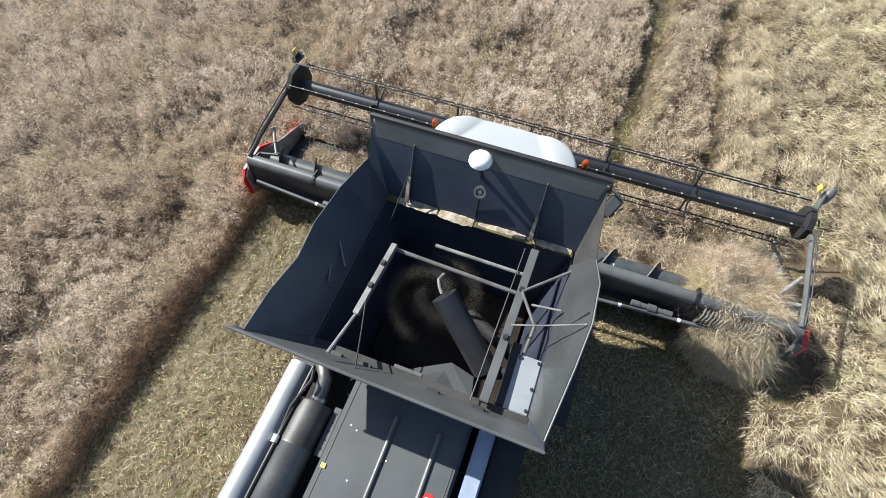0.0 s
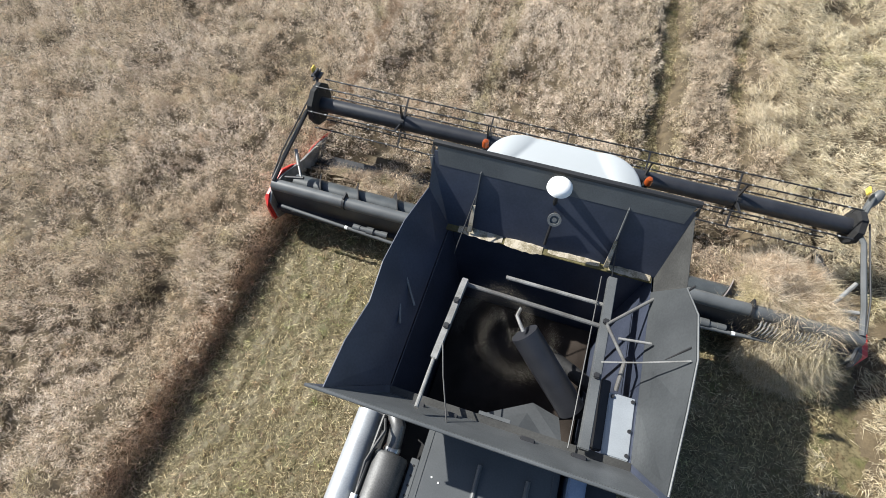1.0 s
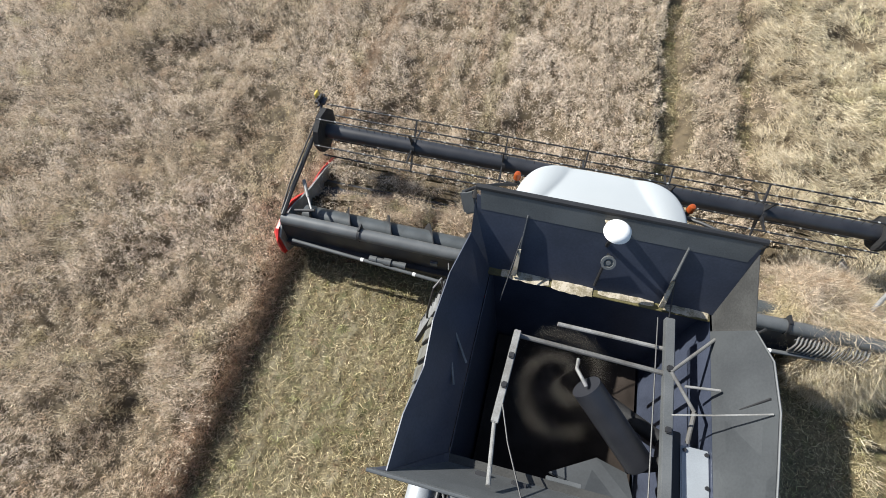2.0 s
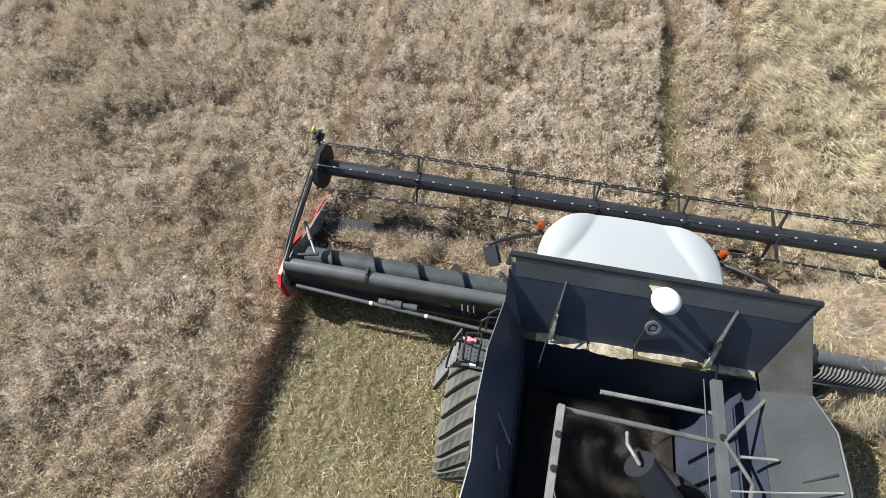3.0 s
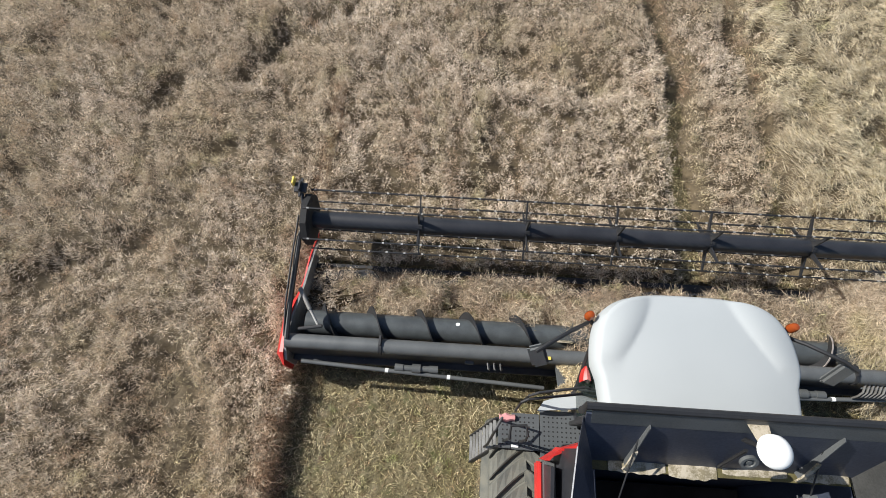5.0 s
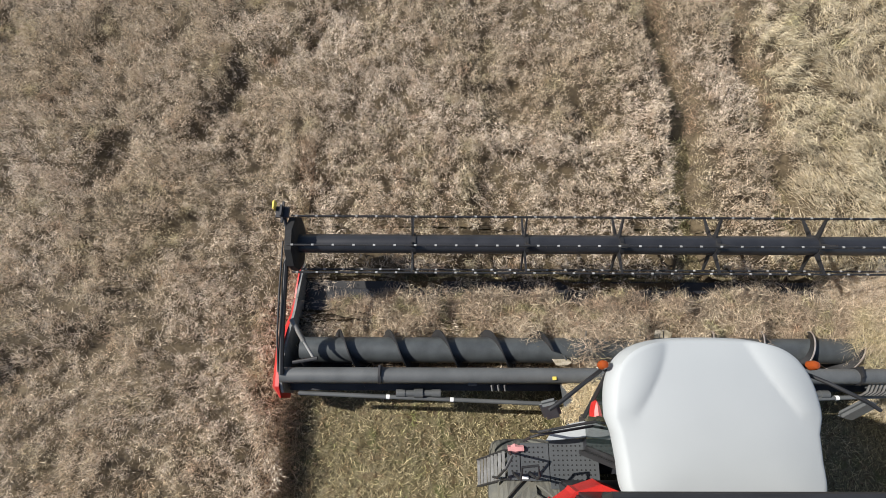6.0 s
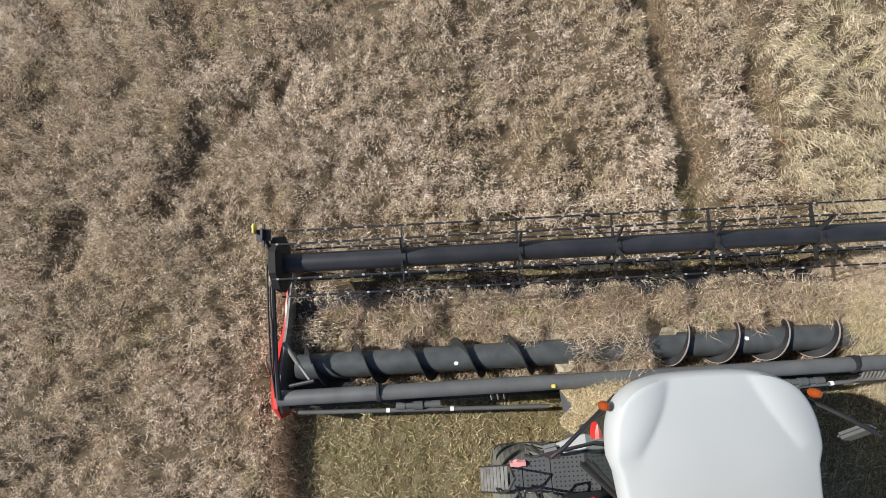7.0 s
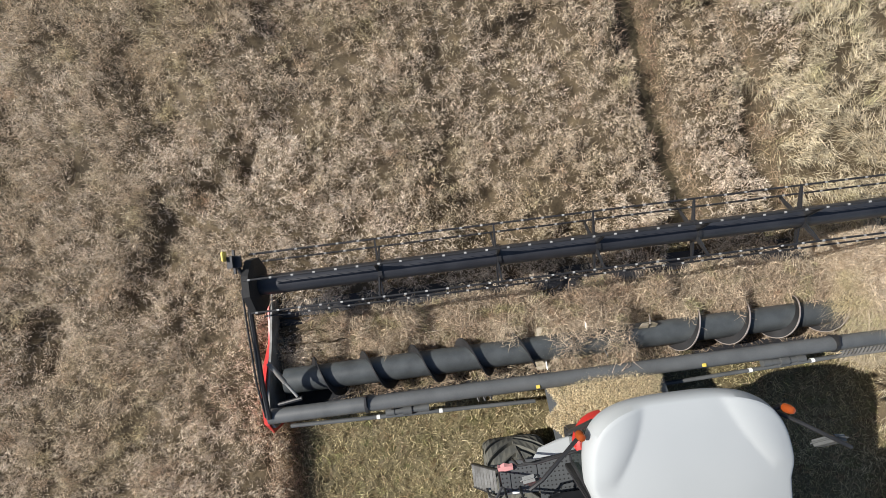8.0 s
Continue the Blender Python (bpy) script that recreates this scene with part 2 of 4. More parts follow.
# hollows in the crop: x, y, half widths, depth
HOLLOWS = [(-4.6, 15.6, 0.5, 0.22, 0.3), (-5.25, 14.95, 0.22, 0.4, 0.45), (-5.9, 14.5, 0.4, 0.18, 0.4), (-6.6, 13.95, 0.3, 0.25, 0.4), (-7.0, 13.3, 0.3, 0.35, 0.4), (-7.4, 12.6, 0.4, 0.3, 0.3),
           (-9.0, 12.1, 0.3, 0.5, 0.3), (-9.5, 14.8, 0.5, 0.4, 0.25), (-2.1, 13.5, 0.35, 0.25, 0.3), (-1.4, 13.2, 0.4, 0.2, 0.25), (0.66, 12.9, 0.25, 0.25, 0.25), (-3.2, 16.9, 0.7, 0.25, 0.3),
           (-4.6, 11.6, 0.6, 0.18, 0.35), (-5.0, 9.7, 0.55, 0.16, 0.35), (-3.7, 9.85, 0.5, 0.2, 0.42), (-1.6, 13.7, 0.6, 0.2, 0.2), (-10.8, 6.6, 0.5, 0.4, 0.35), (-10.2, 7.8, 0.3, 0.5, 0.35),
           (-9.2, 11.8, 0.6, 0.3, 0.25), (-8.3, 4.9, 0.6, 0.25, 0.3), (-9.2, 3.7, 0.6, 0.3, 0.25), (-6.5, 2.8, 0.3, 0.4, 0.25), (-7.95, 6.9, 0.5, 0.25, 0.2), (-9.6, 4.2, 0.6, 0.3, 0.3),
           (-9.5, 1.15, 0.5, 0.3, 0.3), (-9.3, -2.6, 0.4, 0.5, 0.3), (-11.6, 2.9, 0.6, 0.3, 0.3), (-6.6, -1.1, 0.35, 0.4, 0.25), (-3.5, 5.3, 0.6, 0.2, 0.25), (-10.7, -0.8, 0.4, 0.5, 0.3), (-12.6, 8.3, 0.6, 0.5, 0.3),
           (-9.6, 8.1, 0.5, 0.35, 0.3), (-7.5, 10.7, 0.5, 0.2, 0.3), (-11.3, 9.8, 0.5, 0.3, 0.3), (-4.4, 9.92, 0.5, 0.18, 0.35), (0.1, 16.8, 0.3, 0.35, 0.3)]


def canopy(x, y):
    """Height of the standing crop."""
    lump = 0.30 * lattice(0.8 * x - 0.6 * y, 0.6 * x + 0.8 * y, 0.62, 11) + 0.26 * lattice(x + 0.4 * y, y - 0.4 * x, 0.27, 12) + 0.44 * lattice(x - 0.5 * y, y + 0.5 * x, 0.13, 15)
    broad = lattice(x, y, 3.1, 13)
    h = 0.61 + 0.15 * lump + 0.16 * broad
    dip = np.clip((lattice(0.9 * x + 0.45 * y, 0.9 * y - 0.45 * x, 1.25, 16) - 0.62) / 0.2, 0, 1)
    h = h - 0.32 * dip * dip * (3 - 2 * dip) * (0.6 + 0.8 * lattice(x, y, 0.2, 17))
    for hx, hy, rx, ry, deep in HOLLOWS:
        h = h - 1.1 * deep * (0.5 + lattice(x, y, 0.25, 14)) * np.exp(-(((x - hx) / rx) ** 2 + ((y - hy) / ry) ** 2))
    h = np.maximum(h, 0.27 + 0.1 * lattice(x, y, 0.3, 18)) - 0.16 * np.clip((x - 5.3) / 1.5, 0, 1)
    # pressed down beside the header's far end, its shadow put into the hollow
    h = h * (1 - 0.9 * np.clip((6.6 - x) / 0.7, 0, 1) * (x > 5.2) * np.clip((3.6 - y) / 1.4, 0, 1) * np.clip((y + 1.3) / 0.6, 0, 1))
    return np.clip(h * (1 - 0.95 * tram(x, y)), 0.03, 1.2)


def blades_mesh(name, base, way, length, width, mat):
    """Many thin three-cornered stalks as one mesh."""
    n = len(base)
    side = np.cross(way, rng.normal(size=(n, 3)))
    side /= np.linalg.norm(side, axis=1, keepdims=True) + 1e-9
    verts = np.empty((n, 3, 3), np.float32)
    verts[:, 0] = base - side * width[:, None] / 2
    verts[:, 1] = base + side * width[:, None] / 2
    verts[:, 2] = base + way * length[:, None]
    return raw_mesh(name, verts.reshape(-1, 3), np.arange(3 * n, dtype=np.int32), 3, mat)


def raw_mesh(name, verts, loops, sides, mat):
    mesh = bpy.data.meshes.new(name)
    count = len(loops) // sides
    mesh.vertices.add(len(verts))
    mesh.vertices.foreach_set("co", np.ascontiguousarray(verts, np.float32).ravel())
    mesh.loops.add(len(loops))
    mesh.loops.foreach_set("vertex_index", loops)
    mesh.polygons.add(count)
    mesh.polygons.foreach_set("loop_start", np.arange(0, count * sides, sides, dtype=np.int32))
    mesh.update(calc_edges=True)
    mesh.materials.append(mat)
    return mesh


def tufts(x0, x1, y0, y1, plants, stalks, keep):
    """Bases, ways, lengths and widths of stalks that spread from plants at random places in a rectangle."""
    n = int((x1 - x0) * (y1 - y0) * plants)
    px, py = rng.uniform(x0, x1, n), rng.uniform(y0, y1, n)
    ok = keep(px, py)
    px, py = px[ok], py[ok]
    h = canopy(px, py)
    ok = rng.uniform(0, 1, len(px)) < np.clip(h / 0.35 - 0.25, 0.07, 1)
    px, py, h = px[ok], py[ok], h[ok] * rng.uniform(0.72, 1.16, ok.sum())
    lean = np.stack([lattice(px, py, 0.75, 21) - 0.5, lattice(px, py, 0.75, 22) - 0.5], 1) * 1.2
    reach = rng.uniform(0.06, 0.13, len(px))
    i = np.repeat(np.arange(len(px)), stalks)
    m = len(i)
    # a domed head of pods on each plant, the lowest pods outermost
    spin, f = rng.uniform(0, math.tau, m), rng.uniform(0, 1, m) ** 0.6
    out = reach[i] * f
    z = h[i] * (1 - 0.30 * f ** 2) - 0.20 * rng.uniform(0, 1, m) ** 1.6
    base = np.stack([px[i] + out * np.cos(spin) + lean[i, 0] * z * 0.4, py[i] + out * np.sin(spin) + lean[i, 1] * z * 0.4, np.maximum(z - 0.04, 0.01)], 1)
    way = rng.normal(size=(m, 3)) * [0.55, 0.55, 0.4] + [0, 0, 0.5]
    way[:, :2] += 0.9 * lean[i] + (0.9 * f)[:, None] * np.stack([np.cos(spin), np.sin(spin)], 1)
    way /= np.linalg.norm(way, axis=1, keepdims=True)
    return base, way, 0.035 + 0.085 * rng.uniform(0, 1, m) ** 1.5, rng.uniform(0.007, 0.0145, m)


def sheet(x0, x1, y0, y1, cell, height, keep=None):
    """A bumpy grid as vertices and quads."""
    nx, ny = max(2, int(round((x1 - x0) / cell)) + 1), max(2, int(round((y1 - y0) / cell)) + 1)
    gx, gy = np.meshgrid(np.linspace(x0, x1, nx), np.linspace(y0, y1, ny))
    verts = np.stack([gx, gy, height(gx, gy)], -1).reshape(-1, 3)
    a = (np.arange(ny - 1)[:, None] * nx + np.arange(nx - 1)[None, :]).ravel()
    quads = np.stack([a, a + 1, a + nx + 1, a + nx], 1)
    if keep is not None:
        mid = verts[quads].mean(1)
        quads = quads[keep(mid[:, 0], mid[:, 1])]
    return verts, quads.astype(np.int32).ravel()


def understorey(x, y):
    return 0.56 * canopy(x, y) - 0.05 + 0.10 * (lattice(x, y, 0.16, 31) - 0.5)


def ragged(x, y):
    return 0.18 * (lattice(x * 0, y, 0.55, 71) - 0.58) + 0.10 * (lattice(x * 0, y, 0.17, 72) - 0.5)


def in_swath(x, y):
    return (np.abs(x - centre(y)) < SIDE) & (y < END)


def edge_slope(x, y):
    """0 in the cut strip, rising to 1 within the standing crop beside it."""
    away = np.abs(x - centre(y)) - SIDE - ragged(x, y)
    return np.where(y > END, 1, np.clip(away / 0.35, 0, 1))


# ---- the field ----
def build_ground():
    verts, loops = sheet(-1500, 1500, -1500, 1500, 100, lambda x, y: 0 * x)
    ob = new("ground", raw_mesh("ground", verts, loops, 4, SOIL))
    tagged(ob, "brown field soil under stubble and crop", "ground", kind="structure")


def is_pale(x, y):
    """Where the crop is laid and paler."""
    return x > 3.6 + 1.5 * lattice(x, y, 0.9, 81) + 0.8 * (lattice(x, y, 0.22, 82) - 0.5)


def lay(base, way, length, width):
    """Turns upright stalks into long, lodged ones."""
    flow = 7 * lattice(base[:, 0], base[:, 1], 1.5, 83)
    way = way * [1, 1, 0.4]
    way[:, :2] += 0.9 * np.stack([np.cos(flow), np.sin(flow)], 1)
    way /= np.linalg.norm(way, axis=1, keepdims=True)
    return base, way, length * 2.4, width * 0.8


def build_crop():
    def thinned(x, y):
        """The part of the field that lies away from the machine's strip is sown thinner."""
        near = (x > np.maximum(-13.5 - y, -16.6)) & (x > -16.3 + (y - 12) * 1.03) & (y < 18.7) & (x < 8.7)
        return near | (rng.uniform(0, 1, x.shape) < 0.25)

    def left(x, y):
        return thinned(x, y) & ~is_pale(x, y) & ((y > END) | (np.abs(x - centre(y)) > SIDE + ragged(x, y)))

    def right(x, y):
        return thinned(x, y) & is_pale(x, y) & ((y > END) | (np.abs(x - centre(y)) > SIDE + ragged(x, y)))

    for keep, spans, label, mat in (
        (left, ((-22.0, 5.2, -8.5, 19.5, 78, 43),), "tan ripe oilseed rape standing dense and tangled", CROP),
        (right, ((3.4, 10.5, -8.5, 19.5, 52, 42),), "pale straw-coloured laid crop beside the cut strip", PALECROP),
    ):
        rows = [tufts(*s, keep) for s in spans]
        base, way, length, width = (np.concatenate(c) for c in zip(*rows))
        if mat is PALECROP:
            base, way, length, width = lay(base, way, length, width)
        ob = new("standing_crop", blades_mesh("standing_crop", base, way, length, width, mat))
        tagged(ob, label, "crop", kind="stuff")
    # a dark sheet fills the gaps between plants, their shade in its colour
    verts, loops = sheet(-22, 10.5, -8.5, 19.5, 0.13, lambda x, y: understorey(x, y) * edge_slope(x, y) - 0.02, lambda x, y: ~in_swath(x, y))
    tagged(new("crop_understorey", raw_mesh("crop_understorey", verts, loops, 4, UNDER)), "brown sheet low in the standing crop, shade between stems in its colour", "crop", kind="stuff")

    def around(x, y):
        inside = (x > -21.5) & (x < 10.2) & (y > -8.2) & (y < 19.2)
        return ~inside & ~((np.abs(x) < SIDE) & (y < 0))

    verts, loops = sheet(-120, 120, -120, 120, 0.8, lambda x, y: 0.52 + 0.3 * lattice(x, y, 1.3, 41), around)
    tagged(new("distant_crop", raw_mesh("distant_crop", verts, loops, 4, FARCROP)), "wide field of ripe tan crop", "crop", kind="stuff")


STRIP = 0.36


def build_strips():
    """The crop that is cut during the clip, in rows across the machine's way."""
    made = []
    count = int(round((END - CUT) / STRIP))
    for k in range(count):
        y0 = CUT + k * STRIP
        mid = y0 + STRIP / 2
        c = centre(mid)
        keep = lambda x, y: x > -99
        base, way, length, width = tufts(c - SIDE, c + SIDE, y0, y0 + STRIP, 78, 43, keep)
        base[:, 1] -= mid
        pale = is_pale(base[:, 0], base[:, 1] + mid)
        ob = new("crop_row", blades_mesh("crop_row", base[~pale], way[~pale], length[~pale], width[~pale], CROP))
        lodged = new("lodged_stalks", blades_mesh("lodged_stalks", *lay(base[pale], way[pale], length[pale], width[pale]), PALECROP))
        lodged.parent = ob
        tagged(ob, "row of tan ripe rape that the header cuts", "crop", group="rows of crop before the header", kind="stuff")
        # the same sheet under the row, shade among the stems in its colour
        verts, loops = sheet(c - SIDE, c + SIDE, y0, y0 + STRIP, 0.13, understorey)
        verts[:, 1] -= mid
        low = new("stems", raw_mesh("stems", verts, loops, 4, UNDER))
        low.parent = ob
        made.append((mid, ob))
    return made


def build_edge():
    """Brown stems in the face of the standing crop along the cut."""
    n = 60000
    y = rng.uniform(-9, END, n)
    x = centre(y) - SIDE - ragged(y * 0, y) + rng.normal(-0.06, 0.13, n)
    z = rng.uniform(0, 1, n) ** 1.3 * 0.55 * np.clip((-SIDE + centre(y) + 0.30 - x) / 0.45, 0.1, 1)
    way = rng.normal(size=(n, 3)) * [0.45, 0.45, 0.3] + [0.35, 0, 0.5]
    way /= np.linalg.norm(way, axis=1, keepdims=True)
    ob = new("edge_stems", blades_mesh("edge_stems", np.stack([x, y, z], 1), way, rng.uniform(0.08, 0.3, n), rng.uniform(0.005, 0.011, n), EDGE))
    tagged(ob, "bare brown rape stems along the cut edge", "crop", kind="stuff")


def build_track_stems():
    """Brown stems hanging into the old wheel tracks ahead of the cut."""
    n = 5000
    for k, amount in ((0, n), (1, n // 2)):
        y = rng.uniform(END + 0.4, 19.3, amount)
        mid, half = tracks(y)[k]
        wall = rng.choice([-1, 1], amount, p=[0.3, 0.7])
        x = mid + wall * (half + rng.normal(0.02, 0.06, amount))
        z = rng.uniform(0.02, 0.40, amount)
        way = rng.normal(size=(amount, 3)) * [0.5, 0.6, 0.4] + [0, 0, 0.3]
        way[:, 0] -= 0.35 * wall
        way /= np.linalg.norm(way, axis=1, keepdims=True)
        ob = new("track_stems", blades_mesh("track_stems", np.stack([x, y, z], 1), way, rng.uniform(0.06, 0.26, amount), rng.uniform(0.006, 0.013, amount), EDGE))
        tagged(ob, "brown broken rape stems along an old wheel track", "crop", kind="stuff")


def build_stubble():
    def rough(x, y):
        return 0.012 + 0.05 * lattice(x, y, 0.17, 91) + 0.04 * lattice(x, y, 0.07, 92)

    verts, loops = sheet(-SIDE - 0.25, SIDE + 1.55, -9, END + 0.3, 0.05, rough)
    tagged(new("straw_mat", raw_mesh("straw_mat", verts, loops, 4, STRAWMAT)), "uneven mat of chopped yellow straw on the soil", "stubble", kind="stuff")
    n = 430000
    x, y = rng.uniform(-SIDE - 0.15, SIDE + 0.4, n), rng.uniform(-9, END + 0.4, n)
    x = x + centre(y)
    z = 0.03 + rng.uniform(0.0, 0.09, n)
    spin = rng.uniform(0, math.tau, n)
    rise = rng.normal(0.12, 0.28, n)
    way = np.stack([np.cos(spin), np.sin(spin), rise], 1)
    way /= np.linalg.norm(way, axis=1, keepdims=True)
    ob = new("straw_litter", blades_mesh("straw_litter", np.stack([x, y, z], 1), way, 0.03 + 0.15 * rng.uniform(0, 1, n) ** 2, rng.uniform(0.006, 0.014, n), STUBBLE))
    tagged(ob, "chopped straw and green regrowth on the ground", "stubble", kind="stuff")
    # cut stalks in drilled rows along the way
    rows = np.arange(-SIDE, SIDE, 0.25)
    bx, by = np.meshgrid(rows, np.arange(-9, END, 0.085))
    bx, by = bx.ravel() + rng.normal(0, 0.035, bx.size), by.ravel() + rng.normal(0, 0.05, bx.size)
    ok = rng.uniform(0, 1, bx.size) < 0.10 + 0.6 * lattice(bx, by, 0.6, 51)
    bx, by = bx[ok] + centre(by[ok]), by[ok]
    i = np.repeat(np.arange(len(bx)), 3)
    m = len(i)
    base = np.stack([bx[i] + rng.normal(0, 0.012, m), by[i] + rng.normal(0, 0.012, m), np.zeros(m)], 1)
    way = rng.normal(size=(m, 3)) * [0.3, 0.3, 0.1] + [0, 0, 1]
    ob = new("cut_stalks", blades_mesh("cut_stalks", base, way, rng.uniform(0.12, 0.24, m), rng.uniform(0.012, 0.02, m), EDGE))
    tagged(ob, "short cut rape stalks in drilled rows", "stubble", kind="stuff")


# ---- the header ----
REEL = (2.13, 1.58)      # the reel's axis, y and z
AUG = (0.54, 0.84)       # the auger's axis
REEL_R = 0.50


def build_header():
    root = thing("grain_header", "charcoal harvester header with reel, auger and red ends", "header")
    b = B()
    rod(b, (-5.16, 0.12, 1.30), (5.34, 0.12, 1.30), 0.115, 24)
    part("back_tube", b, GREY, root, "grey round back tube", True)
    for x in (-3.65, 3.65):
        b = B()
        rod(b, (x - 0.025, 0.12, 1.30), (x + 0.025, 0.12, 1.30), 0.135, 20)
        box(b, x - 0.02, x + 0.02, 0.10, 0.26, 1.36, 1.46, 0.006)
        part("clamp", b, BLACK, root, "", True)
    b = B()
    profile(b, -5.18, 5.33, [(0.02, 1.28), (0.05, 1.28), (0.02, 0.55), (0.30, 0.36), (1.72, 0.30), (1.72, 0.27), (0.28, 0.32), (-0.02, 0.52)])
    part("table", b, CHARCOAL, root, "dark sheet-steel back wall and table")
    b = B()
    box(b, -5.15, 5.15, -0.10, 0.01, 0.72, 0.82, 0.01)
    part("rear_beam", b, CHARCOAL, root)
    b = B()
    box(b, -5.18, 5.33, 1.68, 1.82, 0.27, 0.31, 0.004)
    part("knife_bar", b, BLACK, root, "dark steel knife bar")
    for s in (-1, 1):
        b = B()
        rod(b, (s * 4.95, -0.14, 1.00), (s * 1.0, -0.30, 0.82), 0.034, 12)
        shaft = part("drive_shaft", b, GREY, root, "grey drive shaft", True)
        p, q = Vector((s * 4.95, -0.14, 1.00)), Vector((s * 1.0, -0.30, 0.82))
        for f in (0.345, 0.60):
            b = B()
            rod(b, p.lerp(q, f), p.lerp(q, f + 0.014), 0.037, 12)
            part("white_tag", b, DOME, shaft, "white tag round the shaft", True)
        b = B()
        for x, r in ((3.36, 0.06), (3.08, 0.075), (2.80, 0.06)):
            rod(b, (s * (x - 0.07), -0.14, 0.95), (s * (x + 0.07), -0.14, 0.95), r, 14)
        rod(b, (s * 2.8, -0.14, 0.95), (s * 3.36, -0.14, 0.95), 0.05, 12)
        part("shaft_joint", b, GREY, root, "", True)
        # end wall with its red divider; the machine's right end reaches out farther
        g = s if s < 0 else 1.03
        b = B()
        x0, x1 = sorted((g * 5.18, g * 5.22))
        profile(b, x0, x1, [(-0.14, 0.50), (-0.14, 1.02), (0.05, 1.20), (0.45, 1.16), (1.20, 0.80), (1.95, 0.56), (2.25, 0.40), (1.9, 0.25), (0.2, 0.25)])
        part("end_wall", b, LIGHTBAR, root, "grey steel end wall")
        b = B()
        loops = []
        for y, w, low, high in ((-0.22, 0.05, 0.50, 0.98), (-0.05, 0.14, 0.42, 1.16), (0.55, 0.13, 0.36, 1.20), (0.85, 0.115, 0.34, 1.00), (1.15, 0.10, 0.32, 0.74), (1.45, 0.075, 0.31, 0.68), (1.6, 0.07, 0.31, 0.68), (1.85, 0.06, 0.30, 0.62), (2.2, 0.05, 0.28, 0.48), (2.5, 0.02, 0.27, 0.34)):
            loops.append([(g * 5.225, y, low), (g * 5.225, y, high), (g * (5.225 + 0.45 * w), y, high - 0.01), (g * (5.225 + w), y, high - 0.14), (g * (5.225 + w), y, low + 0.05)])
        rings(b, loops)
        part("divider", b, RED if s < 0 else CHARCOAL, root, "red painted crop divider" if s < 0 else "charcoal crop divider", True)
        if s > 0:
            b = B()
            rings(b, [[(5.385, y, lo), (5.385, y, hi), (5.385 + w, y, hi - 0.05), (5.385 + w, y, lo)] for y, w, lo, hi in ((-0.14, 0.12, 0.45, 0.92), (0.02, 0.26, 0.40, 1.04), (0.42, 0.28, 0.38, 1.06))])
            part("divider_cap", b, RED, root, "red rear cap of the divider", True)
        b = B()
        bent(b, [(g * 5.12, 0.12, 1.42), (g * 5.14, 0.6, 1.50), (g * 5.15, 1.2, 1.56), (g * 5.14, 1.75, 1.66), (g * 5.10, REEL[0], REEL[1])], 0.045)
        part("reel_arm", b, BLACK if s < 0 else GREY, root, "black reel lift arm" if s < 0 else "grey reel lift arm", True)
        b = B()
        bent(b, [(g * 5.16, 0.15, 1.45), (g * 5.19, 0.7, 1.58), (g * 5.20, 1.4, 1.66), (g * 5.18, 2.1, 1.78)], 0.014, 6)
        part("hose", b, BLACK, root, "", True)
        if s < 0:
            b = B()
            rod(b, (g * 5.05, 0.95, 1.42), (g * 4.84, 0.62, 1.38), 0.036, 12)
            rod(b, (g * 4.84, 0.62, 1.38), (g * 4.68, 0.38, 1.36), 0.022, 10)
            part("lift_cylinder", b, LIGHTBAR, root, "pale hydraulic cylinder", True)
            b = B()
            rod(b, (g * 4.98, 0.30, 1.36), (g * 4.60, 0.36, 1.40), 0.03, 10)
            part("cross_pin", b, BLACK, root, "", True)
        # marker lamp on a fin ahead of the reel's end
        b = B()
        if s < 0:
            box(b, g * 5.16 - 0.10, g * 5.16 + 0.10, 2.33, 2.67, 1.88, 2.09, 0.085)
        else:
            p, q = Vector((5.28, 2.38, 1.72)), Vector((5.46, 2.70, 2.00))
            rings(b, [circle(p.lerp(q, f), q - p, w, 12) for f, w in ((0, 0.015), (0.2, 0.05), (0.5, 0.085), (0.75, 0.09), (0.95, 0.06), (1, 0.02))])
        rod(b, (g * 5.12, 2.20, 1.70), (g * 5.16, 2.52, 1.99), 0.03, 8)
        marker = part("marker_lamp", b, CHARCOAL if s < 0 else GREY, root, "marker lamp with a yellow cap", True)
        b = B()
        box(b, g * 5.16 - 0.14, g * 5.16 - 0.10, 2.52, 2.66, 1.98, 2.09, 0.012)
        part("cap", b, YELLOW, marker, "yellow cap")
    b = B()
    for p, q in (((4.97, 0.66, 1.30), (5.32, 1.12, 1.36)), ((4.97, 0.66, 1.30), (5.02, 0.52, 1.27)), ((5.02, 0.56, 1.28), (5.33, 0.58, 1.33))):
        rod(b, p, q, 0.035, 8)
    part("end_frame", b, LIGHTBAR, root, "pale tubular frame")
    b = B()
    box(b, 5.00, 5.34, 0.42, 0.54, 1.12, 1.27, 0.02)
    part("end_housing", b, GREY, root)
    b = B()
    box(b, 4.96, 5.40, -0.06, 0.41, 0.80, 1.10, 0.05)
    part("gearbox", b, TANKSIDE, root, "dark drive gearbox")
    b = B()
    bent(b, [(5.34, 0.6, 1.36), (5.44, 0.35, 1.30), (5.42, 0.08, 1.2), (5.25, 0.02, 1.12)], 0.014, 6)
    part("hose", b, BLACK, root, "", True)
    # clips, hoses and a bracket along the back
    for x in (-1.95, -1.85, -1.75):
        b = B()
        bent(b, [(x, -0.02, 1.20), (x + 0.02, -0.10, 1.12), (x + 0.05, -0.09, 0.98), (x + 0.06, 0.0, 0.9)], 0.014, 6)
